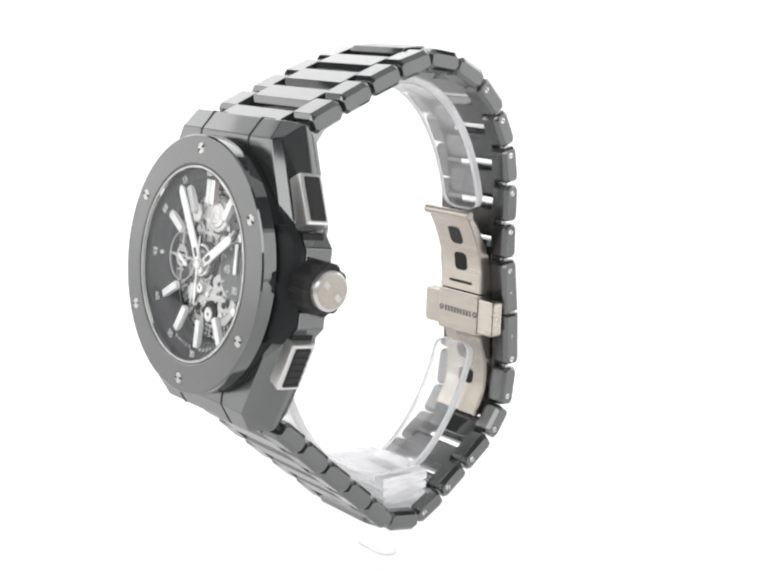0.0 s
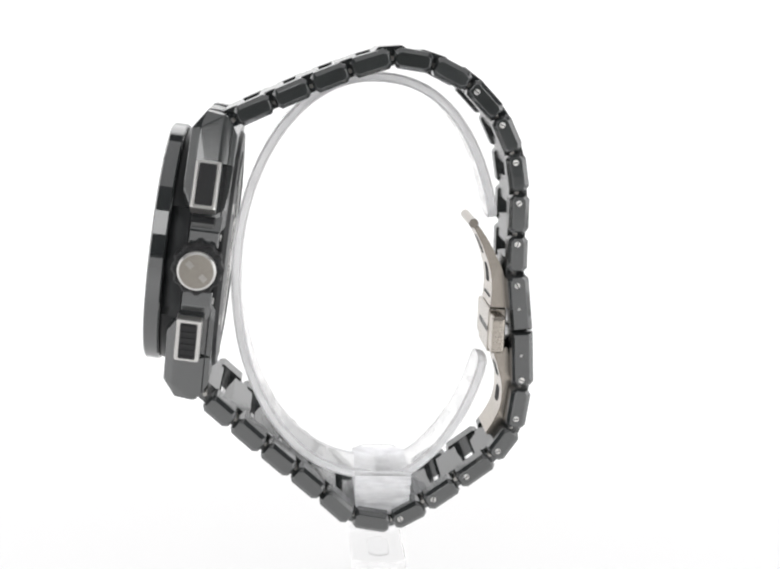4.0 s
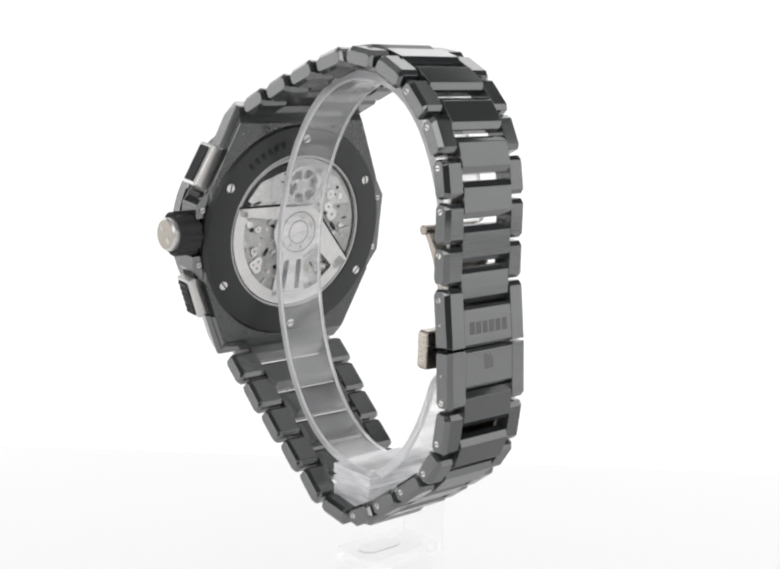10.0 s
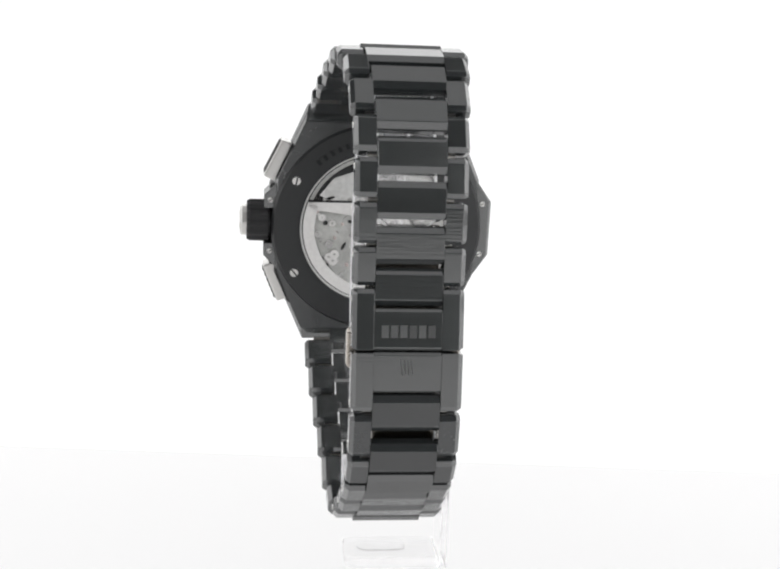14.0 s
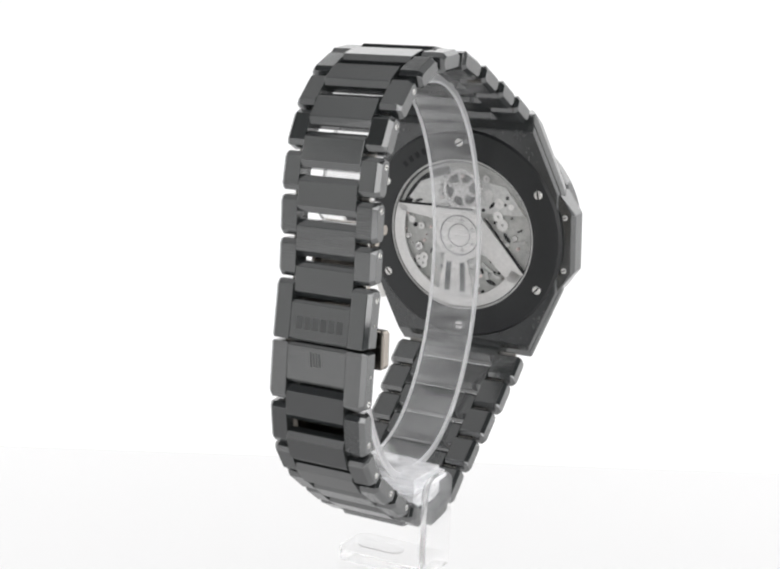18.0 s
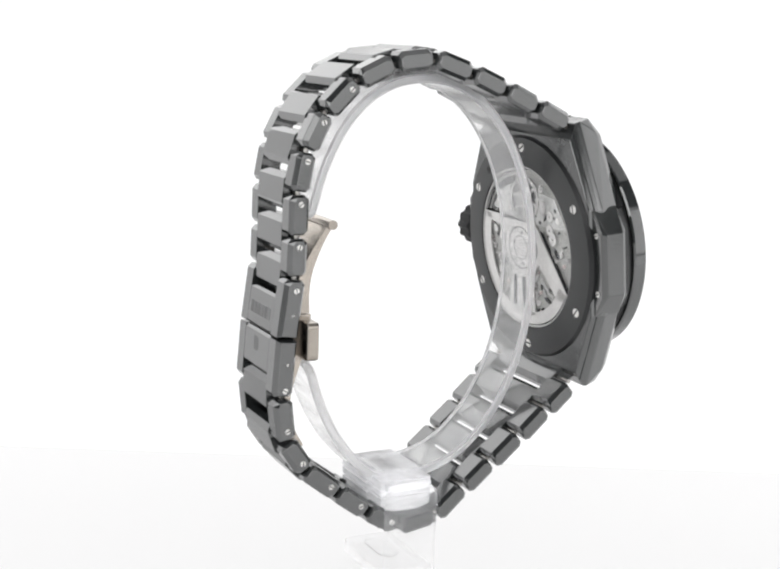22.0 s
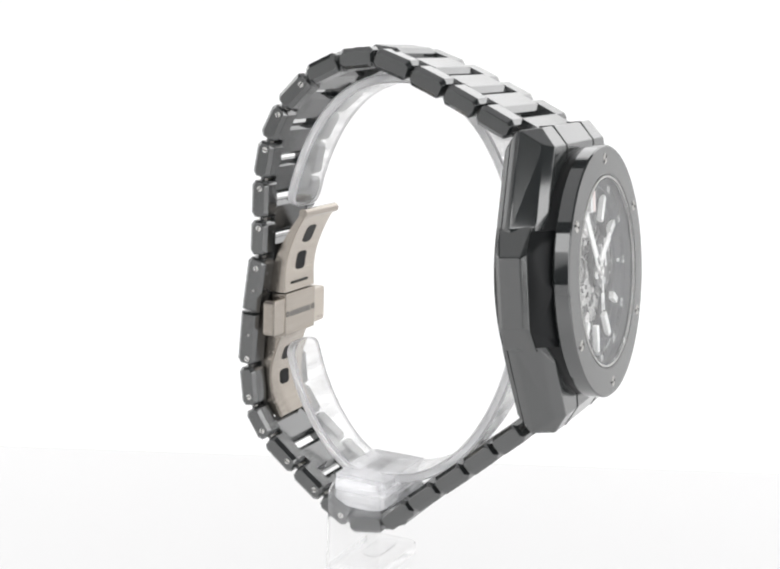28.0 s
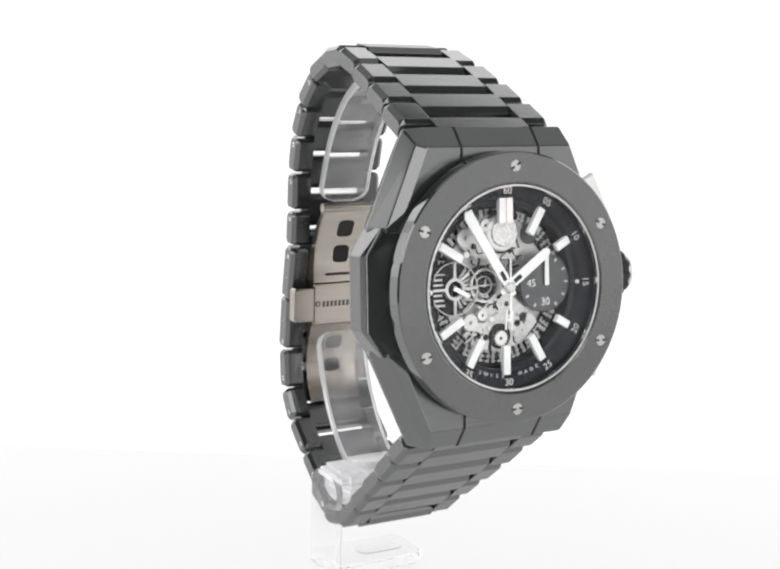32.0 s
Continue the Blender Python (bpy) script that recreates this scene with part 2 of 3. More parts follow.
def build_tent():
    tagged(part("floor", box(-1000, 1000, -1380, 800, -40, -9), DARKROOM, None, "dim grey desk under the light table"), category="desk", kind="structure")
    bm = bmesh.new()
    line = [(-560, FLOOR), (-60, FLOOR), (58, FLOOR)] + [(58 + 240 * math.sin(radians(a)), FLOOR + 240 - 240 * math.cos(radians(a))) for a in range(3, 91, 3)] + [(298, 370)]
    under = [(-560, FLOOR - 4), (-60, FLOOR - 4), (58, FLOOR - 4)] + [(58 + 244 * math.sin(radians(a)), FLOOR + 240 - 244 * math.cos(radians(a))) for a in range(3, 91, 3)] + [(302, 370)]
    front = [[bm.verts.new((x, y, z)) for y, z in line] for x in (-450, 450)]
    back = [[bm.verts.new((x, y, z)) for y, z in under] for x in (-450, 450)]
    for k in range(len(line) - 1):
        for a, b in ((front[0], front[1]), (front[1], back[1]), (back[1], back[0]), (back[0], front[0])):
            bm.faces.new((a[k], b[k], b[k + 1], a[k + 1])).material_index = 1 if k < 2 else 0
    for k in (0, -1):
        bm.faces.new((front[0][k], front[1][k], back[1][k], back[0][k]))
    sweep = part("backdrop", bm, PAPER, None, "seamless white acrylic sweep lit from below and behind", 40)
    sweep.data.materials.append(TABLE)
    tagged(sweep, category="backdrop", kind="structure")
    for name, b in (("wall_west", (-1000, -980, -1380, 800, -8, 1200)), ("wall_east", (980, 1000, -1380, 800, -8, 1200)), ("wall_north", (-1000, 1000, 800, 820, -8, 1200)), ("ceiling", (-1000, 1000, -1400, 820, 1202, 1220))):
        tagged(part(name, box(*b), FABRIC, None, "plain grey studio wall"), category="wall", kind="structure")
    for name, s in (("screen_west", -1), ("screen_east", 1)):
        tagged(part(name, box(s * 462 - 6, s * 462 + 6, -560, 300, -9, 340, 1.0), SCREEN, None, "white fabric side screen of the photo tent"), category="screen", kind="structure")
    tagged(part("wall_south", box(-1000, 1000, -1400, -1380, -8, 1200), DARKROOM, None, "dim grey studio wall before the table"), category="wall", kind="structure")


build_tent()

# ---- the watch ----
watch = new("wristwatch")
tagged(watch, "dark grey ceramic chronograph wristwatch on a clear c-shaped stand", "watch")
MIDDLE = -0.58
CASE = Matrix(((1, 0, 0, -0.67), (0, 0.10602, -0.99436, -40.75), (0, 0.99436, 0.10602, 55.91), (0, 0, 0, 1)))


def slotted_screw(radius, height, m, parent, angle=20.0):
    """A round screw head with one slot, its axis along z of m."""
    head = part("screw", disc(radius, -height, height, 20, m, 0, radius * 0.18), HEAD if radius > 1 else SCREW, parent, "polished steel slotted screw", 40)
    w = radius * 0.17
    if radius > 1:
        for a in (angle, angle + 180):
            part("slot", box(radius * 0.3, radius * 0.97, -w, w, height * 0.5, height + 0.03, 0, m @ spin(a)), SLOT, head)
    else:
        part("slot", box(-radius * 0.9, radius * 0.9, -w, w, height * 0.6, height + 0.03, 0, m @ spin(angle)), SLOT, head)
    return head


PUSHERS = ((21.3, 13.7, 26.0, 4.2), (21.4, -12.7, -22.0, 4.2))


def pusher_frame(x, u, tilt):
    """x points out of the pusher's face, 2.3 beneath it; y runs along it."""
    c, d = math.cos(radians(tilt)), math.sin(radians(tilt))
    return CASE @ Matrix.Translation((x - 2.3 * c, u - 2.3 * d, -7.55)) @ Matrix.Rotation(radians(tilt), 4, "Z")


def build_case():
    plan = lambda x0, u0, x1, u1, n: [(sx * x, su * u, n) for sx in (-1, 1) for su in (-1, 1) for x, u in ((x0, u0), (x1, u1))]
    pts = plan(14.9, 21.6, 20.2, 9.8, -11.5) + plan(14.5, 24.7, 21.0093, 9.8, -9.0) + plan(14.4, 24.5, 20.8680, 9.8, -9.7)
    pts += plan(14.4, 22.2697, 19.7267, 9.8, -5.25) + plan(13.3, 21.7913, 17.3972, 12.2, -3.7) + plan(12.7, 24.9, 12.7, 24.9, -5.9)
    body = part("case_body", hull(pts, 0.18, CASE), CERAMIC, watch, "satin dark grey ceramic case")
    drill(body, disc(14.95, -14, 2, 96, CASE))
    for x, u, tilt, half in PUSHERS:
        drill(body, box(-0.2, 6.0, -half - 0.35, half + 0.35, -6.0, 2.3, 0, pusher_frame(x, u, tilt)))
    body.data.materials.append(POLISHED)
    axis = CASE.to_3x3().col[2]
    for f in body.data.polygons:
        if 0.3 < f.normal.dot(axis) < 0.85:
            f.material_index = len(body.data.materials) - 1
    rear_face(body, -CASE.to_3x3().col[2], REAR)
    groove = plan(14.66, 23.26, 20.62, 9.82, -10.42) + plan(14.70, 22.96, 20.55, 9.82, -10.62)
    part("groove", hull(groove, 0, CASE), SLOT, body, "thin dark groove round the rear of the case")
    for sx in (-1, 1):
        block = [(sx * x, u, n) for x, u in ((23.0, 5.9), (20.4, 9.9), (23.0, -5.9), (20.4, -9.9), (15, 9.9), (15, -9.9)) for n in (-5.7, -10.9)]
        block += [(sx * x, u, n) for x, u in ((23.6, 5.6), (23.6, -5.6)) for n in (-6.6, -10.0)]
        if sx < 0:
            part("side_block", hull(block, 0.15, CASE), CERAMIC, watch)
        else:
            for su in (-1, 1):
                guard = [(x, su * u, n) for x, u in ((22.9, 3.6), (22.9, 6.3), (20.2, 9.0), (15, 3.6), (15, 9)) for n in (-5.9, -10.8)]
                part("crown_guard", hull(guard, 0.2, CASE), POLISHED, watch)
                clip = [(x, su * u, n) for x, u in ((21.9, 7.3), (21.6, 8.5), (16, 7.3), (16, 8.5)) for n in (-5.8, -9.8)]
                part("pusher_clip", hull(clip, 0.3, CASE), RESIN, watch, "glossy black clip between pusher and crown guard")
        for su in (-1, 1):
            slotted_screw(0.55, 0.12, CASE @ Matrix.Translation((sx * 21.6, su * 5.3, -10.95)) @ Matrix.Rotation(math.pi, 4, "X"), body)
    for su in (-1, 1):
        for sx in (-1, 1):
            pts = [(sx * 7.2 + d, su * u, n) for d in (-0.2, 0.2) for u, n in ((24.95, -9.2), (24.98, -5.85), (21.8, -3.64), (19.0, -3.64), (19.0, -5), (24, -10))]
            part("seam", hull(pts, 0, CASE), SLOT, body)
    part("resin_ring", lathe([(15, -6.2), (20.5, -6.2), (20.75, -5.2), (20.75, -2.9), (20.4, -2.2), (15, -2.2)], 96, CASE), RESIN, watch, "matt black resin ring under the bezel", 30)
    for sx in (-1, 1):
        flank = []
        for k in range(-8, 9):
            u = 9.2 * k / 8
            for f, n in ((0.0, -5.75), (0.12, -5.0), (0.45, -4.0), (0.8, -3.1), (1.0, -2.5)):
                edge = min(22.7, 22.7 - (abs(u) - 6.0) * 0.82)
                flank.append((sx * (edge * (1 - f) + math.sqrt(20.6 ** 2 - u * u) * f), u, n))
            flank.append((sx * 15.5, u, -4.0))
        part("resin_flank", hull(flank, 0, CASE), RESIN, watch, "matt black resin flank between bezel and case", 50)


def build_bezel():
    profile = [(16.05, -2.2), (20.9, -2.3), (21.15, -2.0), (21.1, 0.15), (20.85, 0.38), (16.5, 0.46), (16.2, 0.3), (16.05, -0.1)]
    bezel = part("bezel", lathe(profile, 128, CASE), BEZEL, watch, "round satin ceramic bezel with six screws", 25)
    bezel.data.materials.append(POLISHED)
    axis = CASE.to_3x3().col[2]
    for f in bezel.data.polygons:
        if abs(f.normal.dot(axis)) < 0.75:
            f.material_index = 1
    for k, slant in zip(range(6), (30, -25, 0, 3, 12, -15)):
        a = radians(90 - 60 * k)
        m = CASE @ Matrix.Translation((18.85 * math.cos(a), 18.85 * math.sin(a), 0.34))
        slotted_screw(1.05, 0.13, m, bezel, slant)
    part("crystal_gasket", lathe([(15.72, -0.6), (16.04, -0.6), (16.04, 0.38), (15.72, 0.42)], 96, CASE), PLATE, watch, "thin grey ring round the crystal", 30)
    glass = part("crystal", lathe([(0, -0.7), (15.7, -0.7), (15.7, 0.32), (15.6, 0.42), (0, 0.42)], 96, CASE, closed=False), CRYSTAL, watch, "clear sapphire crystal")
    glass.visible_shadow = False


def build_crown():
    m = CASE @ Matrix.Translation((21.6, 0.4, -8.0)) @ Matrix.Rotation(radians(90), 4, "Y")
    bm = bmesh.new()
    rows = []
    for h, r in ((0, 3.6), (0.5, 4.1), (4.1, 4.1), (4.7, 3.7)):
        rows.append([bm.verts.new(((r + (0.18 if i % 4 < 2 else -0.16)) * math.cos(2 * math.pi * i / 48), (r + (0.18 if i % 4 < 2 else -0.16)) * math.sin(2 * math.pi * i / 48), h)) for i in range(48)])
    for a, b in zip(rows, rows[1:]):
        for i in range(48):
            bm.faces.new((a[i], a[(i + 1) % 48], b[(i + 1) % 48], b[i]))
    bm.faces.new(rows[0][::-1])
    bm.faces.new(rows[-1])
    bm.transform(m)
    crown = part("crown", bm, RUBBER, watch, "ribbed black rubber crown with a steel cap")
    part("crown_cap", disc(3.15, 4.4, 6.0, 40, m, 0, 0.35), PUSHER, crown, "bright steel crown cap", 35)
    part("cap_face", disc(2.72, 5.9, 6.05, 40, m), CAP, crown, "warm grey blasted face of the cap", 35)
    for sy in (-1, 1):
        part("emblem", hull([(x, sy * y, z) for x, y in ((-0.45, 0.9), (0.45, 0.9), (0.45, 2.1), (-0.45, 2.1)) for z in (5.95, 6.11)], 0, m @ spin(50)), STEEL, crown)


def build_pusher(x, u, tilt, half, ribs):
    """A pusher whose outer face has its middle at (x, u)."""
    m = pusher_frame(x, u, tilt)
    push = part("pusher", box(-1.5, 2.3, -half, half, -2.1, 2.1, 0.4, m), PUSHER, watch, "rectangular steel chronograph pusher with black insert")
    part("insert", box(1.9, 2.55, -half + 0.6, half - 0.6, -1.45, 1.45, 0.3, m), RUBBER, push, "black rubber insert")
    for k in range(ribs):
        y = -half + 1.1 + k * (2 * half - 2.2) / max(ribs - 1, 1)
        part("rib", box(2.45, 2.68, y - 0.25, y + 0.25, -1.3, 1.3, 0.06, m), RUBBER, push)


# the back sits a little wider than the dial side
BACK = CASE @ Matrix.Translation((0, 0, 0.5)) @ Matrix.Diagonal((1.055, 1.055, 1.0, 1.0))


def build_caseback():
    back = part("caseback", lathe([(14.7, -10.8), (20.2, -10.8), (20.3, -11.9), (19.8, -12.6), (15.6, -12.95), (14.9, -12.9), (14.7, -12.2)], 96, BACK), BACKPLATE, watch, "black ceramic caseback ring with six screws", 25)
    for k in range(6):
        a = radians(90 - 60 * k)
        m = BACK @ Matrix.Translation((18.05 * math.cos(a), 18.05 * math.sin(a), -12.72)) @ Matrix.Rotation(math.pi, 4, "X")
        slotted_screw(0.85, 0.13, m, back, 30 + 50 * k)
    for k in range(6):
        part("engraved_bar", box(16.6, 17.7, -0.35, 0.35, -12.93, -12.6, 0, BACK @ spin(74 - 5.2 * k)), RESIN, back)
    part("rim", lathe([(14.4, -11.9), (14.75, -11.9), (14.75, -12.7), (14.5, -12.6)], 80, BACK), PLATE, back, "thin grey rim", 30)
    glass = part("back_crystal", disc(14.45, -12.5, -12.1, 80, BACK), CRYSTAL, watch, "clear sapphire display back")
    glass.visible_shadow = False


def gear(radius, z0, z1, teeth, m, hole=0.3, depth=0.28):
    bm = bmesh.new()
    outer, inner = [], []
    n = teeth * 2
    for i in range(n):
        a = 2 * math.pi * i / n
        r = radius if i % 2 else radius - depth
        outer.append([bm.verts.new((r * math.cos(a), r * math.sin(a), z)) for z in (z0, z1)])
        inner.append([bm.verts.new((hole * math.cos(a), hole * math.sin(a), z)) for z in (z0, z1)])
    for i in range(n):
        j = (i + 1) % n
        bm.faces.new((outer[i][0], outer[j][0], outer[j][1], outer[i][1]))
        bm.faces.new((inner[i][1], inner[j][1], inner[j][0], inner[i][0]))
        bm.faces.new((outer[i][1], outer[j][1], inner[j][1], inner[i][1]))
        bm.faces.new((outer[j][0], outer[i][0], inner[i][0], inner[j][0]))
    bm.transform(m)
    return bm


def build_dial():
    flange = part("flange", lathe([(16.0, -1.0), (16.0, -5.2), (12.9, -5.2), (12.9, -3.4), (13.6, -3.2), (14.1, -2.35), (15.9, -2.1)], 96, CASE), FLANGE, watch, "black dial flange with white minute numerals", 25)
    for k in range(12):
        a = radians(90 - 30 * k)
        turn = 90 - 30 * k - 90 if abs(k - 6) > 3.5 or k in (3, 9) else 90 - 30 * k + 90
        text = "60" if k == 0 else "%02d" % (5 * k)
        m = CASE @ spin(turn, 15.0 * math.cos(a), 15.0 * math.sin(a), -2.1)
        bm = letters(text, 1.6, 0.06)
        bm.transform(m)
        part("numeral", bm, ROSE if k == 0 else PRINT, flange, "white printed minute numeral")
    for word, first in (("SWISS", -112.5), ("MADE", -81.0)):
        for k, letter in enumerate(word):
            a = first + 4.5 * k
            bm = letters(letter, 0.85, 0.03)
            bm.transform(CASE @ spin(a + 90, 14.0 * math.cos(radians(a)), 14.0 * math.sin(radians(a)), -2.2))
            part("small_letter", bm, PRINT, flange, "tiny white printed letter")
    for k in range(60):
        if k % 5:
            a = 90 - 6 * k
            part("tick", box(14.3, 15.6, -0.05, 0.05, -2.4, -2.08, 0, CASE @ spin(a)), GREYPRINT, flange)
    for k in range(12):
        if k in (3, 9):
            a = radians(90 - 30 * k)
            part("dot", disc(0.32, -2.9, -2.5, 12, CASE @ spin(0, 13.8 * math.cos(a), 13.8 * math.sin(a))), LUME, watch, "white luminous dot", 40)
            continue
        half = 0.64
        if k == 0:
            for x in (-0.72, 0.72):
                part("hour_marker", box(10.0, 13.9, x - 0.55, x + 0.55, -3.4, -2.5, 0.1, CASE @ spin(90)), LUME if x > 0 else ROSE, watch, "half of the double baton hour marker")
            part("marker_bridge", box(10.0, 13.9, -0.25, 0.25, -3.4, -2.75, 0.05, CASE @ spin(90)), ROSE, watch, "rose metal strip between the double baton")
            continue
        inner = {2: 11.2, 4: 11.2}.get(k, 9.3)
        part("hour_marker", box(inner, 13.9, -half, half, -3.4, -2.5, 0.1, CASE @ spin(90 - 30 * k)), LUME, watch, "white luminous baton hour marker")
    part("mainplate", disc(14.5, -9.8, -6.0, 64, CASE), PLATE, watch, "dark skeleton movement plate", 30)
    rng = random.Random(5)
    # the date ring: small figures that cannot be read
    ring = part("date_ring", disc(13.2, -5.9, -5.6, 72, CASE, 10.0), DARKPLATE, watch, "dark see-through date ring with grey figures", 30)
    bars = []
    for k in range(31):
        a = 90 - k * 360 / 31
        for d in (-0.55, 0.35):
            for q in range(3):
                r = 10.4 + 0.75 * q
                bars.append(box(r, r + 0.28, d - 0.3, d + 0.32, -5.62, -5.45, 0, CASE @ spin(a + rng.uniform(-1.5, 1.5))))
            bars.append(box(10.4, 12.3, d - 0.28 + 0.5 * rng.random(), d - 0.08 + 0.5 * rng.random(), -5.62, -5.44, 0, CASE @ spin(a)))
    part("date_figures", merge(*bars), PLATE, ring, "grey date figures too small to read")
    # bridges
    for name, mat, pts, z in (("top_bridge", PLATE, ((-4.2, 4.5), (-7.6, 6.8), (-5.0, 10.2), (-1.0, 11.3), (3.0, 10.6), (6.3, 8.2), (3.0, 4.0)), -4.9),
                              ("lower_bridge", PLATE, ((-1.6, -2.0), (-3.4, -6.0), (-6.6, -7.4), (-4.4, -9.8), (0.0, -10.4), (4.6, -9.4), (7.6, -6.2), (5.0, -3.4), (2.0, -1.2)), -5.0),
                              ("side_bridge", DARKPLATE, ((-6.5, -3.2), (-9.5, -4.6), (-11.6, -1.5), (-11.8, 2.6), (-8.4, 4.8), (-5.6, 3.0)), -5.3)):
        part(name, hull([(x, y, n) for x, y in pts for n in (z - 0.5, z)], 0.12, CASE), mat, watch, "skeleton movement bridge")
    part("barrel", disc(3.0, -4.95, -4.2, 48, CASE @ spin(0, 0.4, 8.4), 0, 0.2), BRIGHT, watch, "", 35)
    # a dark ring draws the shadow gap round the barrel
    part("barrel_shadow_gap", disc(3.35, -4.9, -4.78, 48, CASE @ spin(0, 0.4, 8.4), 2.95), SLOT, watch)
    part("barrel_cap", disc(2.2, -4.4, -3.9, 40, CASE @ spin(0, 0.4, 8.4), 0, 0.15), BRIGHT, watch, "bright round barrel cap", 35)
    part("barrel_groove", disc(1.35, -3.95, -3.86, 32, CASE @ spin(0, 0.4, 8.4), 1.05), PLATE, watch)
    # balance wheel and its cock
    wheel = merge(disc(2.7, -4.4, -4.0, 48, CASE @ spin(0, -3.1, 0.3), 2.35), disc(1.5, -4.5, -4.3, 40, CASE @ spin(0, -3.1, 0.3), 1.3), *[box(-2.4, 2.4, -0.1, 0.1, -4.35, -4.1, 0, CASE @ spin(60 * k, -3.1, 0.3)) for k in range(1)])
    part("balance_wheel", wheel, BRIGHT, watch, "bright balance wheel", 35)
    part("balance_well", disc(3.1, -5.2, -4.9, 40, CASE @ spin(0, -3.1, 0.3)), SLOT, watch)
    # small seconds at nine
    part("seconds_well", disc(4.2, -5.25, -5.0, 48, CASE @ spin(0, -8.8, 0.1)), SLOT, watch)
    spokes = merge(disc(1.75, -3.9, -3.6, 40, CASE @ spin(0, -8.8, 0.1), 1.25), disc(4.2, -3.95, -3.7, 48, CASE @ spin(0, -8.8, 0.1), 4.05), *[box(1.5, 4.1, -0.2, 0.2, -3.9, -3.62, 0, CASE @ spin(90 * k, -8.8, 0.1)) for k in range(4)])
    part("seconds_frame", spokes, PLATE, watch, "grey four-spoked small seconds frame", 35)
    for k in range(9):
        a = 25 + 14 * k
        part("escape_blade", hull([(x, y, z) for x, y in ((1.5, -0.1), (3.6, -0.25), (3.8, 0.3), (1.6, 0.15)) for z in (-4.95, -4.7)], 0, CASE @ spin(a - 90, -8.6, 0.3)), PLATE, watch)
    for k in range(7):
        part("engraved_bar", box(-12.0, -9.9 - 0.25 * (k % 3), -2.6 + 0.8 * k, -2.3 + 0.8 * k, -4.97, -4.85, 0, CASE), PLATE, watch)
    part("seconds_pointer", hull([(x, y, n) for x, y in ((-0.34, -0.5), (0.34, -0.5), (0.3, 2.7), (-0.3, 2.7)) for n in (-3.4, -3.2)], 0.04, CASE @ spin(-118, -8.8, 0.1)), LUME, watch, "white small seconds pointer")
    # counter at three
    counter = part("counter_disc", disc(4.75, -4.2, -3.7, 56, CASE @ spin(0, 8.2, 0.1), 0, 0.12), SMOKE, watch, "smoked grey counter with white figures", 35)
    for k in range(12):
        if k not in (6, 9, 0):
            a = 90 - 30 * k
            part("tick", box(3.75, 4.35, -0.12, 0.12, -3.72, -3.62, 0, CASE @ spin(a, 8.2, 0.1)), PRINT, counter)
    for text, x, y in (("45", 5.5, 0.1), ("30", 8.2, -3.0)):
        bm = letters(text, 1.75, 0.04)
        bm.transform(CASE @ Matrix.Translation((x, y, -3.66)))
        part("numeral", bm, PRINT, counter, "white printed figure")
    part("counter_pointer", hull([(x, y, n) for x, y in ((-0.42, -0.5), (0.42, -0.5), (0.36, 4.4), (-0.36, 4.4)) for n in (-3.45, -3.25)], 0.05, CASE @ spin(1, 8.3, 0.2)), LUME, watch, "white counter pointer")
    # train wheels, jewels and screws seen between the bridges
    part("dark_wheel", disc(2.0, -4.95, -4.6, 40, CASE @ spin(0, 0.1, -8.0), 0, 0.1), SLOT, watch, "dark round window", 35)
    for x, y, r, mat in ((0.1, -8.3, 1.3, BRIGHT), (-5.6, -5.4, 1.5, PLATE), (-3.4, -4.4, 1.0, BRIGHT), (5.6, 8.0, 1.7, DARKPLATE), (-2.6, 9.6, 1.2, PLATE), (-6.4, 7.8, 1.6, BRIGHT)):
        part("train_wheel", gear(r, -4.7, -4.35, max(14, int(r * 12)), CASE @ spin(0, x, y)), mat, watch)
    for x, y, r in ((-2.4, -8.0, 0.5), (-4.1, -7.6, 0.62), (3.6, -6.2, 0.55), (4.7, -5.2, 0.7), (2.4, -4.4, 0.45), (-1.2, 5.6, 0.5), (2.2, 5.4, 0.45), (-4.6, 6.4, 0.5), (-5.4, -7.9, 0.5), (1.6, -3.0, 0.4)):
        part("jewel_hole", disc(r, -5.0, -4.84, 20, CASE @ spin(0, x, y), 0, 0.06), SLOT, watch, "", 40)
    for x, y, r in ((3.2, -7.9, 0.55), (-1.4, -5.2, 0.5), (-3.2, 6.9, 0.5), (3.0, 6.4, 0.5), (-5.9, 5.2, 0.55), (-1.9, -6.6, 0.45), (5.4, -4.0, 0.4)):
        part("movement_screw", disc(r, -4.95, -4.7, 20, CASE @ spin(0, x, y), 0, 0.1), SCREW, watch, "", 40)
    # fine pieces crowding the bridges
    spots = []
    while len(spots) < 84:
        a, r = rng.uniform(0, 360), rng.uniform(1.8, 10.0)
        x, y, q = r * math.cos(radians(a)), r * math.sin(radians(a)), rng.uniform(0.2, 0.55)
        clear_of = all((x - cx) ** 2 + (y - cy) ** 2 > (q + cr) ** 2 for cx, cy, cr in ((8.2, 0.1, 4.9), (-8.8, 0.1, 3.0), (0.4, 8.4, 3.2), (0.1, -8.0, 1.9)))
        if clear_of and all((x - sx) ** 2 + (y - sy) ** 2 > (q + sq) ** 2 * 0.8 for sx, sy, sq in spots):
            spots.append((x, y, q))
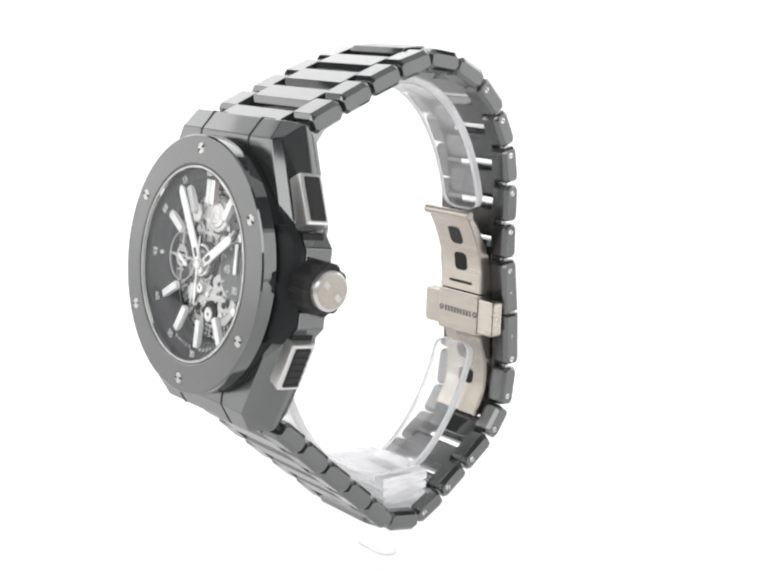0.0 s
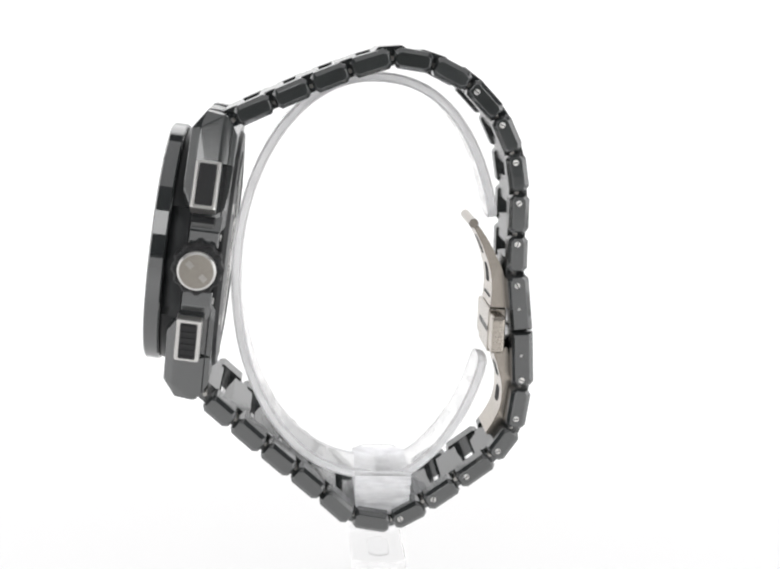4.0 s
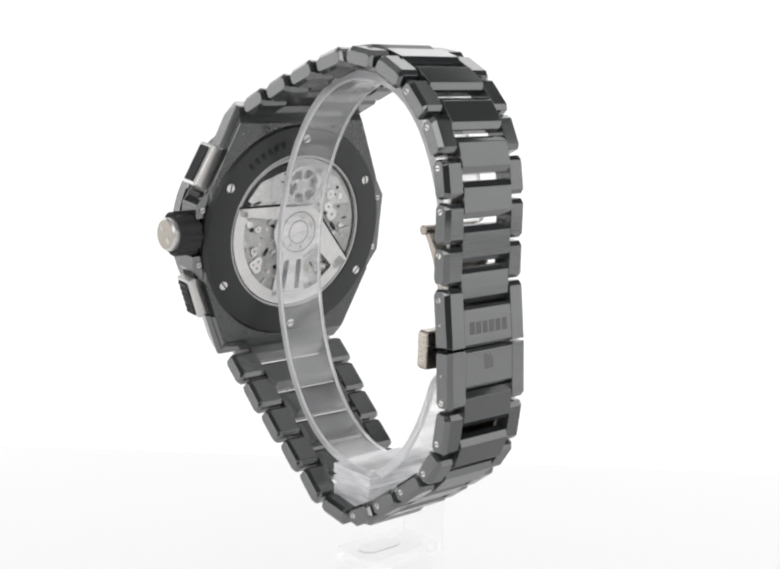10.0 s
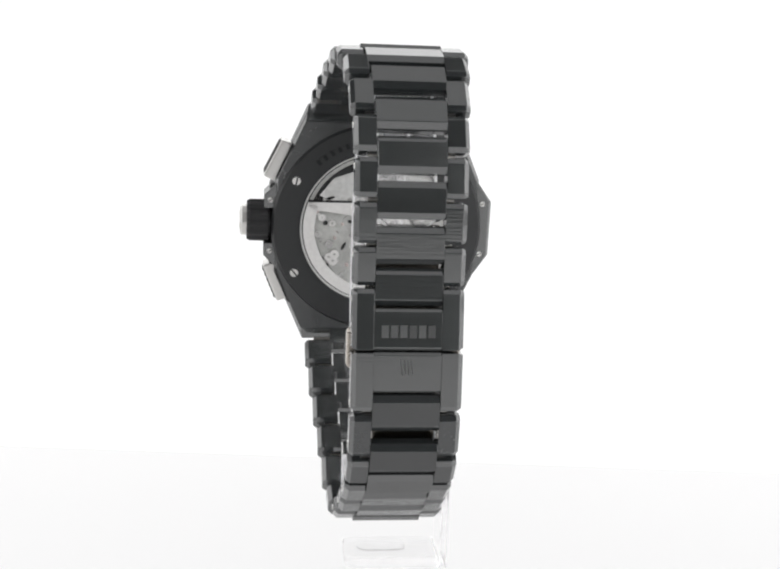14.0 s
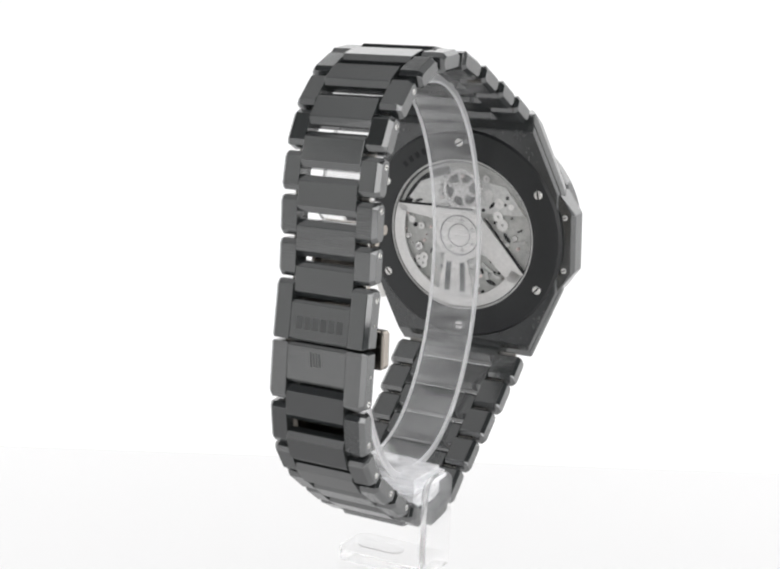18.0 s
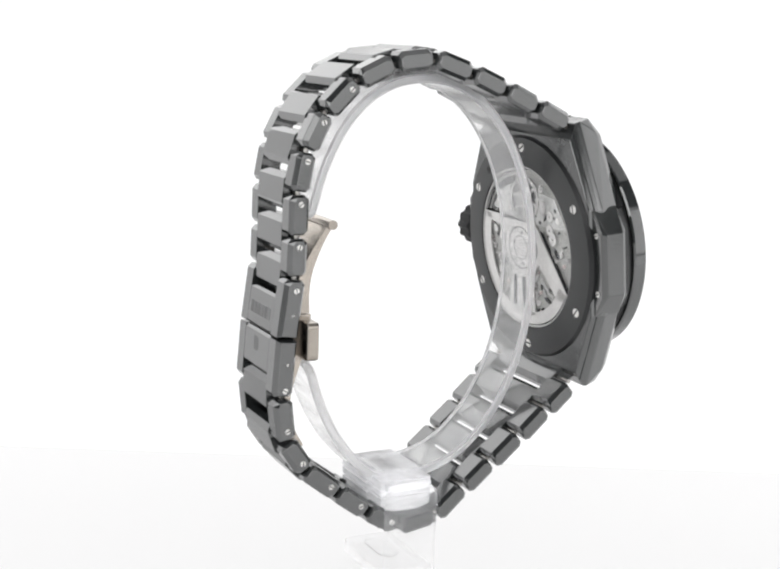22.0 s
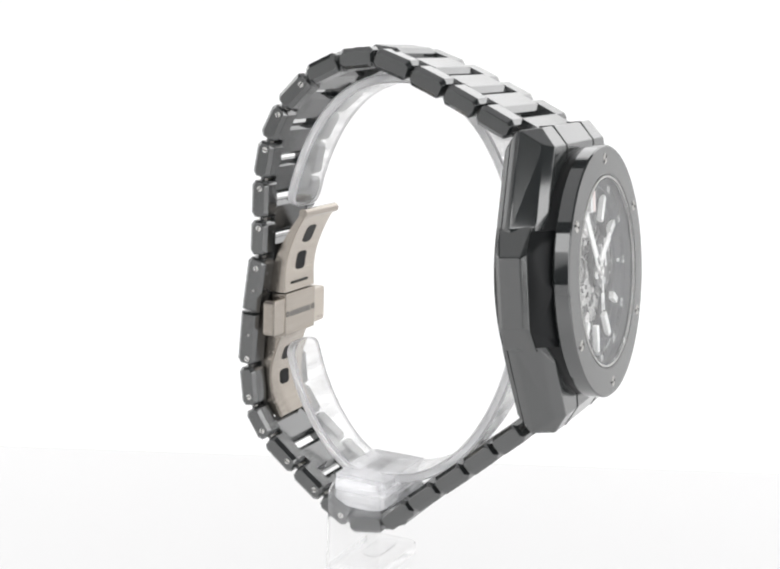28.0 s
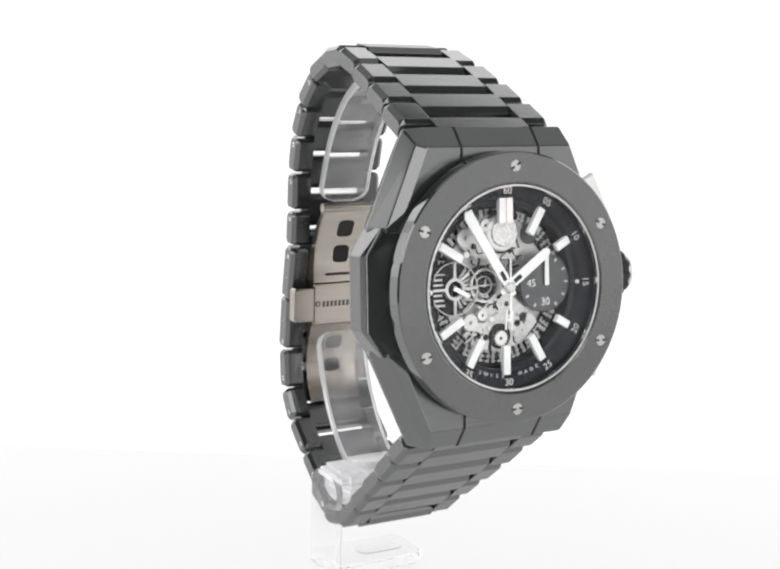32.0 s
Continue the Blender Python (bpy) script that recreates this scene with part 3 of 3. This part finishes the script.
    for n, (x, y, q) in enumerate(spots):
        turn = rng.uniform(0, 180)
        if n % 4 == 0:
            part("pocket", hull([(q * 1.5 * math.cos(t), q * 0.45 * math.sin(t), z) for t in [k * 0.6 for k in range(10)] for z in (-5.0, -4.82)], 0, CASE @ spin(turn, x, y)), SLOT, watch)
        elif n % 4 == 1:
            part("movement_screw", disc(q * 0.6, -5.0, -4.7, 16, CASE @ spin(0, x, y), 0, 0.06), BRIGHT, watch, "", 40)
        elif n % 4 == 2:
            part("lever", box(-q * 2.6, q * 2.6, -0.16, 0.16, -5.0, -4.72, 0.05, CASE @ spin(turn, x, y)), DARKPLATE if n % 8 == 2 else BRIGHT, watch)
        else:
            part("groove", lathe([(q * 1.9, -5.0), (q * 1.9 + 0.16, -5.0), (q * 1.9 + 0.16, -4.8), (q * 1.9, -4.8)], 14, CASE @ spin(turn, x, y), start=0, sweep=150), SLOT, watch)


def build_movement_back():
    """The winding rotor and the bridges behind the display back."""
    B = BACK @ Matrix.Translation((0, 0, -11.9))
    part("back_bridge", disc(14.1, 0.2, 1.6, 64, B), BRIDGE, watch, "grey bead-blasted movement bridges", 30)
    part("plate_step", hull([(x, y, z) for x, y in ((-13.0, 4.6), (-9.0, 9.9), (-3.0, 10.8), (3.6, 11.4), (8.6, 9.6), (11.2, 6.2), (6.0, 4.2)) for z in (-0.1, 0.3)], 0.08, B), PLATE, watch, "raised grey upper bridge")
    # a dark sheet on the plate stands for the shade in this gap
    part("dark_crescent", lathe([(11.9, -0.02), (13.4, -0.02), (13.4, 0.3), (11.9, 0.3)], 30, B, start=18, sweep=62), SLOT, watch, "dark sheet for the shade of the gap beside the upper bridge")
    rng = random.Random(11)
    spots = []
    while len(spots) < 120:
        a, r = rng.uniform(0, 360), rng.uniform(4.6, 12.2)
        x, y, q = r * math.cos(radians(a)), r * math.sin(radians(a)), rng.uniform(0.28, 0.85)
        if all((x - sx) ** 2 + (y - sy) ** 2 > (q + sq) ** 2 * 0.7 for sx, sy, sq in spots):
            spots.append((x, y, q))
    for n, (x, y, q) in enumerate(spots):
        kind = n % 6
        if kind == 0:
            part("train_wheel", gear(q + 0.5, -0.32, -0.05, max(14, int(q * 18)), B @ spin(0, x, y), 0.25), BRIGHT, watch)
        elif kind == 1:
            part("jewel_hole", disc(q * 0.55, -0.16, 0.25, 20, B @ spin(0, x, y), 0, 0.03), SLOT, watch, "", 40)
        elif kind == 2:
            part("movement_screw", disc(q * 0.7, -0.3, 0.25, 20, B @ spin(0, x, y), 0, 0.08), BRIGHT, watch, "", 40)
        elif kind == 3:
            part("pocket", hull([(q * 1.3 * math.cos(t), q * 0.4 * math.sin(t), z) for t in [k * 0.5 for k in range(12)] for z in (-0.14, 0.25)], 0, B @ spin(rng.uniform(0, 180), x, y)), SLOT, watch)
        elif kind == 4:
            part("jewel", disc(q * 0.5, -0.2, 0.25, 20, B @ spin(0, x, y), 0.12, 0.08), ROSE, watch, "", 40)
        else:
            part("lever", box(-q * 2.2, q * 2.2, -0.3, 0.3, -0.22, 0.2, 0.06, B @ spin(rng.uniform(0, 180), x, y)), PLATE, watch)
    wheel = merge(disc(3.9, -0.34, 0.0, 56, B @ spin(0, -0.4, 8.9), 3.2), disc(1.5, -0.36, 0.0, 32, B @ spin(0, -0.4, 8.9), 0.5), *[box(-3.4, 3.4, -0.26, 0.26, -0.32, -0.02, 0, B @ spin(60 * k + 20, -0.4, 8.9)) for k in range(3)])
    part("ratchet_well", disc(3.3, -0.12, 0.1, 40, B @ spin(0, -0.4, 8.9)), DARKPLATE, watch)
    part("ratchet_wheel", wheel, BRIGHT, watch, "bright spoked ratchet wheel", 35)
    rim = lathe([(12.0, -0.75), (14.2, -0.75), (14.2, -0.35), (12.0, -0.35)], 72, B, start=-152, sweep=173)
    slab = lambda pts: hull([(x, y, z) for x, y in pts for z in (-0.75, -0.4)], 0, B)
    web = [rim, disc(5.0, -0.77, -0.35, 56, B)]
    web.append(slab(((13.3, 5.0), (-2.6, 5.0), (-4.6, 3.4), (-3.0, 1.5), (13.0, 3.6))))
    web.append(slab(((-4.6, 3.4), (-12.9, -6.4), (-11.6, -8.0), (-10.0, -8.2), (-2.6, -1.0))))
    web.append(slab(((3.0, -4.0), (-1.6, -4.6), (-2.8, -12.6), (4.6, -12.2))))
    rotor = part("rotor", merge(*web), ROTOR, watch, "grey skeleton winding rotor", 30)
    # dark pieces on the rotor draw the shade of its slots and steps
    for x0, x1 in ((-1.2, -0.1), (1.6, 2.7)):
        part("rotor_slot", hull([(x + (0.5 if y < -9 and x > 1 else 0), y, z) for x in (x0, x1) for y in (-11.2, -5.4) for z in (-0.78, -0.6)], 0, B), GREYPRINT, rotor, "dark sheet for the shade of a slot in the rotor web")
    part("rotor_edge", hull([(x, y, z) for x, y in ((-4.9, 3.6), (-5.2, 3.3), (-13.2, -6.2), (-12.9, -6.5)) for z in (-0.72, 0.0)], 0, B), SLOT, rotor, "dark strip for the shade of the step along the slanted rotor edge")
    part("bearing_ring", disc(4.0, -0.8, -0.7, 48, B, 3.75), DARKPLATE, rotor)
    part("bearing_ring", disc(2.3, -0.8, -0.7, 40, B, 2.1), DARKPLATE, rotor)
    part("rotor_edge", box(-2.6, 13.2, 5.02, 5.3, -0.7, 0.0, 0, B), SLOT, rotor, "dark strip for the shade of the step along the straight rotor edge")
    for k in range(7):
        part("bearing_ball", disc(0.42, -0.9, -0.7, 16, B @ spin(0, 3.0 * math.cos(k * 0.898), 3.0 * math.sin(k * 0.898)), 0, 0.1), BRIGHT, rotor, "", 40)


def build_pointers():
    """The two large pointers, the chronograph needle and the small ones."""
    def baton(name, length, half, tail, z, angle, mat=LUME):
        pts = [(-half * 0.55, -tail), (half * 0.55, -tail), (half, 1.8), (half, length - half), (half * 0.3, length), (-half * 0.3, length), (-half, length - half), (-half, 1.8)]
        ob = part(name, hull([(x, y, n) for x, y in pts for n in (z, z + 0.28)], 0.05, CASE @ spin(-angle)), mat, watch, "white baton pointer with a dark slot near its foot")
        part("window", box(-half * 0.45, half * 0.45, 1.4, 3.0, z + 0.2, z + 0.31, 0, CASE @ spin(-angle)), SLOT, ob)
        return ob
    baton("minute_pointer", 14.4, 0.8, 1.5, -1.9, -33.5)
    baton("hour_pointer", 9.7, 0.8, 1.5, -2.4, 55.5)
    part("sweep_needle", hull([(x, y, n) for x, y in ((-0.22, -5.5), (0.22, -5.5), (0.09, 4.6), (-0.09, 4.6)) for n in (-1.5, -1.35)], 0, CASE), LUME, watch, "thin white chronograph needle")
    for x in (-0.55, 0.55):
        part("needle_fork", box(x - 0.14, x + 0.14, -6.6, -3.6, -1.5, -1.35, 0, CASE @ spin(-4)), LUME, watch)
    part("needle_fork", box(-0.6, 0.6, -5.2, -4.9, -1.5, -1.36, 0, CASE @ spin(-4)), LUME, watch)
    part("hub", disc(0.85, -2.5, -1.2, 24, CASE, 0, 0.2), BRIGHT, watch, "", 40)


build_case()
build_bezel()
build_crown()
build_pusher(*PUSHERS[0], 0)
build_pusher(*PUSHERS[1], 6)
build_caseback()
build_dial()
build_pointers()
build_movement_back()

# ---- the bracelet: a chain of links from the top lugs round to the lower lugs ----
LENGTHS = [7.59, 6.85, 7.01, 7.5, 7.08, 7.16, 7.48, 6.99, 7.14, 7.33, 6.99, 10.56, 10.35, 7.9, 6.64, 7.75, 7.21, 6.86, 7.31, 7.21, 6.9, 7.1, 7.07, 6.98]
ANGLES = [25.4, 24.7, 22.7, 18.5, -7.1, -25.8, -45.3, -63.3, -79.9, -89.2, -88.7, -82.7, -86.0, -97.0, -123.9, -142.4, -143.9, -150.7, -189.1, -221.8, -220.4, -220.5, -221.9, -221.1]
HALF = [14.3, 13.8, 13.2, 12.5, 11.8, 11.0, 10.3, 9.7, 9.4] + [9.3] * 8 + [9.6, 10.2, 10.9, 11.6, 12.3, 13.0, 13.6, 14.2]
JOINTS = [Vector((-28.08, 78.53))]
for d, a in zip(LENGTHS, ANGLES):
    JOINTS.append(JOINTS[-1] + Vector((math.cos(radians(a)), math.sin(radians(a)))) * d)


def link_frame(centre, angle):
    """x stays, y runs along the link, z points out of the loop."""
    c, s = math.cos(radians(angle)), math.sin(radians(angle))
    return Matrix(((1, 0, 0, MIDDLE), (0, c, -s, centre.x), (0, s, c, centre.y), (0, 0, 0, 1)))


def link_points(x0, x1, half, top, bottom, cut, bevel_side, square=0):
    """Corner points of one link: chamfered long edges, a bevel on the outer flank, and one end square."""
    prof = [(-half, -bottom + cut * 0.9), (-half + cut * 0.9, -bottom), (half - cut * 0.9, -bottom), (half, -bottom + cut * 0.9), (half, top - cut * 0.8), (half - cut, top), (-half + cut, top), (-half, top - cut * 0.8)]
    if square:
        prof = [(y, z) for y, z in prof if y * square < 0] + [(square * half, -bottom), (square * half, top)]
    out = []
    b = 0.75
    for y, z in prof:
        if bevel_side:
            s = 1 if x1 > x0 else -1
            out.append((x0, y, z))
            out.append((x1 - s * b, y, z))
            out.append((x1, y * (1 - 0.35 / half), z * (1 - 0.75 / top)))
        else:
            out += [(x0, y, z), (x1, y, z)]
    return out


def build_bracelet():
    for i, (d, a) in enumerate(zip(LENGTHS, ANGLES)):
        m = link_frame((JOINTS[i] + JOINTS[i + 1]) / 2, a)
        wide = (HALF[i] + HALF[i + 1]) / 2
        core = wide * 0.605
        clasp = i in (11, 12)
        top = {11: 2.2, 12: 2.25}.get(i, 1.95)
        for s in (-1, 1):
            end = {11: 1, 12: -1}.get(i, 0)
            grow = 0.06 if end else 0.0
            if i in (0, len(LENGTHS) - 1):
                end_shift, grow = (0.3 if i == 0 else -0.3), -0.3
            else:
                end_shift = end * 0.06
            long = m @ Matrix.Translation((0, end_shift, 0))
            ob = part("outer_link", hull(link_points(s * (core + 0.05), s * wide, d / 2 - 0.3 + grow, top, 1.6, 0.8, True, end), 0.07, long), CERAMIC, watch, "satin ceramic outer link with bevelled edges")
            # faces towards the inside of the loop get the darker REAR colour
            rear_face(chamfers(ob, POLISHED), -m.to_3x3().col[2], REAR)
            spots = []
            if 6 <= i <= 10:
                spots = [(-0.26, 0.52)]
            elif 13 <= i <= 17:
                spots = [(0.24, 0.52)]
            elif i == 11:
                spots = [(-0.30, 0.52), (0.10, 0.24)]
            elif i == 12:
                spots = [(-0.08, 0.24), (0.36, 0.52)]
            for f, r in spots:
                slotted_screw(r, 0.1, m @ Matrix.Translation((s * wide, f * d, 0)) @ Matrix.Rotation(radians(90 * s), 4, "Y"), ob, 35 + 40 * i)
        if clasp:
            far = 1 if i == 11 else -1
            y0, y1 = sorted((far * d / 2 - far * 0.1, -far * d * 0.16))
            piece = hull(link_points(-core, core, (y1 - y0) / 2, top - 0.03, 1.3, 0.5, False), 0.06, m @ Matrix.Translation((0, (y0 + y1) / 2, 0)))
            ob = part("clasp_cover", piece, CERAMIC, watch, "satin ceramic clasp cover with engraved marks")
            if i == 11:
                for k in range(6):
                    part("engraved_bar", box(-4.5 + 1.55 * k, -3.3 + 1.55 * k, 1.0, 3.1, top - 0.1, top - 0.015, 0, m), ENGRAVED, ob)
            else:
                for k in range(4):
                    x = -1.0 + 0.55 * k
                    part("engraved_bar", hull([(x + dx + 0.35 * (y < -2.4), y, z) for dx in (0, 0.34) for y in (-3.7 - 0.2 * (k % 2), -1.5 + 0.2 * (k % 2)) for z in (top - 0.1, top - 0.015)], 0, m), ENGRAVED, ob)
    for i in range(len(JOINTS)):
        if i == 12:
            continue
        a0 = ANGLES[max(i - 1, 0)]
        a1 = ANGLES[min(i, len(ANGLES) - 1)]
        d = 3.55 if i not in (0, len(JOINTS) - 1) else 3.3
        m = link_frame(JOINTS[i], (a0 + a1) / 2)
        core = HALF[i] * 0.605
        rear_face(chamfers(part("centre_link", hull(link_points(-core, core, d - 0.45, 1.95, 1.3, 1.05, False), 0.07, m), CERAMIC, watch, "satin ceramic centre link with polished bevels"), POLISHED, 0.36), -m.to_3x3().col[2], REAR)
        pin = disc(0.38, -HALF[i] + 2.2, HALF[i] - 2.2, 10, m @ Matrix.Translation((0, 0, -0.1)) @ Matrix.Rotation(radians(90), 4, "Y"))
        part("link_pin", pin, STEEL, watch, "", 40)


build_bracelet()


def build_clasp():
    """The folding clasp, open inside the bracelet."""
    rise = -0.6
    out = 0.9
    blade_line = [(y + out, z + rise) for y, z in ((13.7, 61.4), (15.6, 57.9), (17.2, 53.6), (17.7, 50.0), (17.6, 46.6))]
    low_line = [(y + out, z + rise) for y, z in ((18.4, 39.0), (19.6, 35.5), (20.6, 31.5), (20.2, 27.0), (18.0, 22.6))]
    blade = smooth_curve(blade_line, 8)
    bm = ribbon(blade, MIDDLE - 5.3, MIDDLE + 5.3, 0.6)
    upper = part("clasp_blade", bm, CLASP, watch, "curved satin titanium clasp blade with two cut-outs", 30)
    def side_wall(line, near, far, x0, x1):
        """A side wall behind a blade, as deep as near at its start and far at its end."""
        bm = bmesh.new()
        rows = []
        for i, (y, z) in enumerate(line):
            f = i / (len(line) - 1)
            deep = near + (far - near) * f
            rows.append([bm.verts.new(p) for p in ((x0, y - 0.25, z), (x1, y - 0.25, z), (x1, y + deep, z), (x0, y + deep, z))])
        for a, b in zip(rows, rows[1:]):
            for k in range(4):
                bm.faces.new((a[k], a[(k + 1) % 4], b[(k + 1) % 4], b[k]))
        bm.faces.new(rows[0])
        bm.faces.new(rows[-1][::-1])
        return bm

    for s in (-1, 1):
        part("blade_flange", side_wall(blade, 0.7, 3.0, MIDDLE + s * 5.3 - 0.3, MIDDLE + s * 5.3 + 0.3), CLASP, upper, "", 30)
    part("hinge_bar", disc(0.85, -6.1, 6.1, 20, Matrix.Translation((MIDDLE, 13.5 + out, 61.8 + rise)) @ Matrix.Rotation(radians(90), 4, "Y"), 0, 0.15), CLASP, upper, "", 40)
    for z0, z1, w in ((55.6, 59.2, 1.65), (50.3, 54.0, 1.65), (47.9, 48.4, 3.2)):
        piece = [p for p in smooth_curve(blade_line, 24) if z0 + rise <= p[1] <= z1 + rise]
        part("cut_out", ribbon([(y - 0.05, z) for y, z in piece], MIDDLE - w, MIDDLE + w, 0.66, None, min(0.9, (z1 - z0) / 2)), SLOT, upper, "dark opening in the blade")
    plate = box(MIDDLE - 5.6, MIDDLE + 5.6, 17.0 + out, 20.2 + out, 38.4 + rise, 46.4 + rise, 0.25)
    cover = part("clasp_plate", plate, CLASP, watch, "satin titanium clasp plate with engraved bars")
    for k in range(9):
        part("engraved_bar", box(MIDDLE - 3.75 + 0.86 * k, MIDDLE - 3.2 + 0.86 * k, 16.98 + out, 17.1 + out, 41.9 + rise, 43.0 + rise), ENGRAVED, cover)
    for s in (-1, 1):
        part("release_button", hull([(MIDDLE + s * x, y, z) for x, dz in ((4.0, 0), (9.3, 0), (9.7, 0.5)) for y in (17.15 + out, 19.4 + out) for z in (39.0 + dz + rise, 45.7 - dz + rise)], 0.35), CLASP, cover, "titanium release button")
        part("rivet", disc(0.55, -0.05, 0.06, 16, Matrix.Translation((MIDDLE + s * 4.75, 17.0 + out, 42.5 + rise)) @ Matrix.Rotation(radians(90), 4, "X"), 0.3), ENGRAVED, cover, "small dark ring mark", 40)
    lower = smooth_curve(low_line, 8)
    low = part("clasp_blade", ribbon(lower, MIDDLE - 4.8, MIDDLE + 4.8, 0.7), CLASP, watch, "curved satin titanium lower clasp blade", 30)
    for s in (-1, 1):
        part("blade_flange", side_wall(lower, 2.4, 1.0, MIDDLE + s * 4.9 - 0.3, MIDDLE + s * 4.9 + 0.3), CLASP, low, "", 30)
    for z0, z1 in ((32.6, 35.6), (27.6, 30.6)):
        piece = [p for p in smooth_curve(low_line, 24) if z0 + rise <= p[1] <= z1 + rise]
        part("cut_out", ribbon([(y - 0.05, z) for y, z in piece], MIDDLE - 1.6, MIDDLE + 1.6, 0.76, None, 0.8), SLOT, low, "dark opening in the blade")


build_clasp()

# ---- the stand ----
stand = new("watch_stand")
tagged(stand, "clear acrylic c-shaped watch stand with a thin post and flat foot", "stand")


def build_stand():
    """A sprung ring on a layered block; a side post carries the block over the foot, and the bracelet passes between."""
    loop = []
    for k in range(337):
        if 22 < k < 314 and k % 4:
            continue
        a = radians(19.0 + 318.0 * k / 336)
        c = math.cos(a)
        y = -4.2 + 23.3 * math.copysign(abs(c) ** (0.82 if c > 0 else 1.0), c)
        sag = 1.3 * math.exp(-((y - 3.5) / 6.0) ** 2) if a > math.pi else 0.0
        loop.append((y, 50.3 + 36.0 * math.sin(a) - sag))
    ring = part("ring", strip(loop, -5.6, 4.6, 1.7, 2.6, 0.34), RINGCLEAR, stand, "clear bent acrylic ring strip, its sawn edges whitened for piped light", 30)
    ring.data.materials.append(EDGEGLOW)
    ring.data.materials.append(SAWNGLOW)
    # the block: clear layers with grooves between them, rounded below
    side = [(5.15, 14.6), (5.15, 12.9), (4.2, 12.75), (4.2, 12.5), (5.05, 12.35), (5.05, 11.2), (4.2, 11.05), (4.2, 10.8), (4.95, 10.65), (4.95, 9.6)]
    side += [(4.9 * math.cos(radians(a)), 9.4 - 3.6 * math.sin(radians(a))) for a in range(15, 91, 15)]
    outline = side + [(-y, z) for y, z in reversed(side[:-1])]
    bm = bmesh.new()
    ends = [[bm.verts.new((x, y - 0.25, z)) for y, z in outline] for x in (-3.6, 7.2)]
    for k in range(len(outline)):
        j = (k + 1) % len(outline)
        groove = outline[k][1] > 10 and min(abs(outline[k][0]), abs(outline[j][0])) < 4.5 and k != len(outline) - 1
        bm.faces.new((ends[0][k], ends[0][j], ends[1][j], ends[1][k])).material_index = 1 if groove else 0
    bm.faces.new(ends[0][::-1])
    bm.faces.new(ends[1])
    clamp = part("clamp", bm, BLOCKCLEAR, stand, "clear layered acrylic clamp block with a rounded saddle", 20)
    # the grooves take the same white for piped light
    clamp.data.materials.append(SAWNGLOW)
    # the post: an upright plate with rounded upper corners
    outline = [(-5.3, FLOOR), (4.8, FLOOR)]
    for y0, sgn in ((1.8, 1), (-2.3, -1)):
        arc = range(0, 91, 15) if sgn > 0 else range(90, -1, -15)
        outline += [(y0 + sgn * 3.0 * math.cos(radians(a)), 11.6 + 3.0 * math.sin(radians(a))) for a in arc]
    part("post", hull([(x, y, z) for x in (-12.2, -10.9) for y, z in outline], 0.15), ACRYLIC, stand, "thin clear acrylic post with rounded corners")
    # the near half of the block: two straight layers over a rounded one, and the arm that ties it to the post
    for low, high in ((12.95, 14.62), (11.5, 12.8)):
        part("layer", box(-9.3, -3.62, -5.35, 4.85, low, high, 0.14), BLOCKCLEAR, stand, "clear acrylic layer of the block")
    saddle = [(-5.25, 11.35), (4.75, 11.35)] + [(-0.25 + 5.0 * math.cos(radians(a)), 9.7 - 1.1 * math.sin(radians(a))) for a in range(0, 181, 15)]
    part("layer", hull([(x, y, z) for x in (-9.2, -3.62) for y, z in saddle], 0.14), BLOCKCLEAR, stand, "clear acrylic layer with a rounded lower edge")
    part("arm", box(-10.88, -9.32, -4.6, 4.1, 13.0, 14.3, 0.1), BLOCKCLEAR, stand, "clear acrylic arm from post to block")
    end = [(4.6 + 2.2 * math.sin(radians(a)), -0.25 + 2.8 + 2.25 * math.cos(radians(a))) for a in range(0, 91, 15)]
    end += [(4.6 + 2.2 * math.sin(radians(a)), -0.25 - 2.8 + 2.25 * math.cos(radians(a))) for a in range(90, 181, 15)]
    foot = part("foot", hull([(x, y, z) for x, y in end + [(-10.9, -5.3), (-10.9, 4.8)] for z in (FLOOR, FLOOR + 2.2)], 0.2), ACRYLIC, stand, "flat rounded acrylic foot")
    oval = [(x0 + 2.0 * math.cos(radians(a)), -0.25 + 2.0 * math.sin(radians(a))) for x0, lo in ((2.4, -90), (-3.0, 90)) for a in range(lo, lo + 181, 30)]
    part("oval_pad", hull([(x, y, z) for x, y in oval for z in (FLOOR + 2.21, FLOOR + 2.35)]), ACRYLIC, foot, "oval raised pad on the foot")


build_stand()
for piece in stand.children_recursive:
    piece.visible_shadow = False


def motions():
    rows = [(t, pose(0, 0, 0, 0, 0, TURN_START + TURN_RATE * t)) for t in range(33)]
    walk(watch, rows)
    walk(stand, rows)


motions()
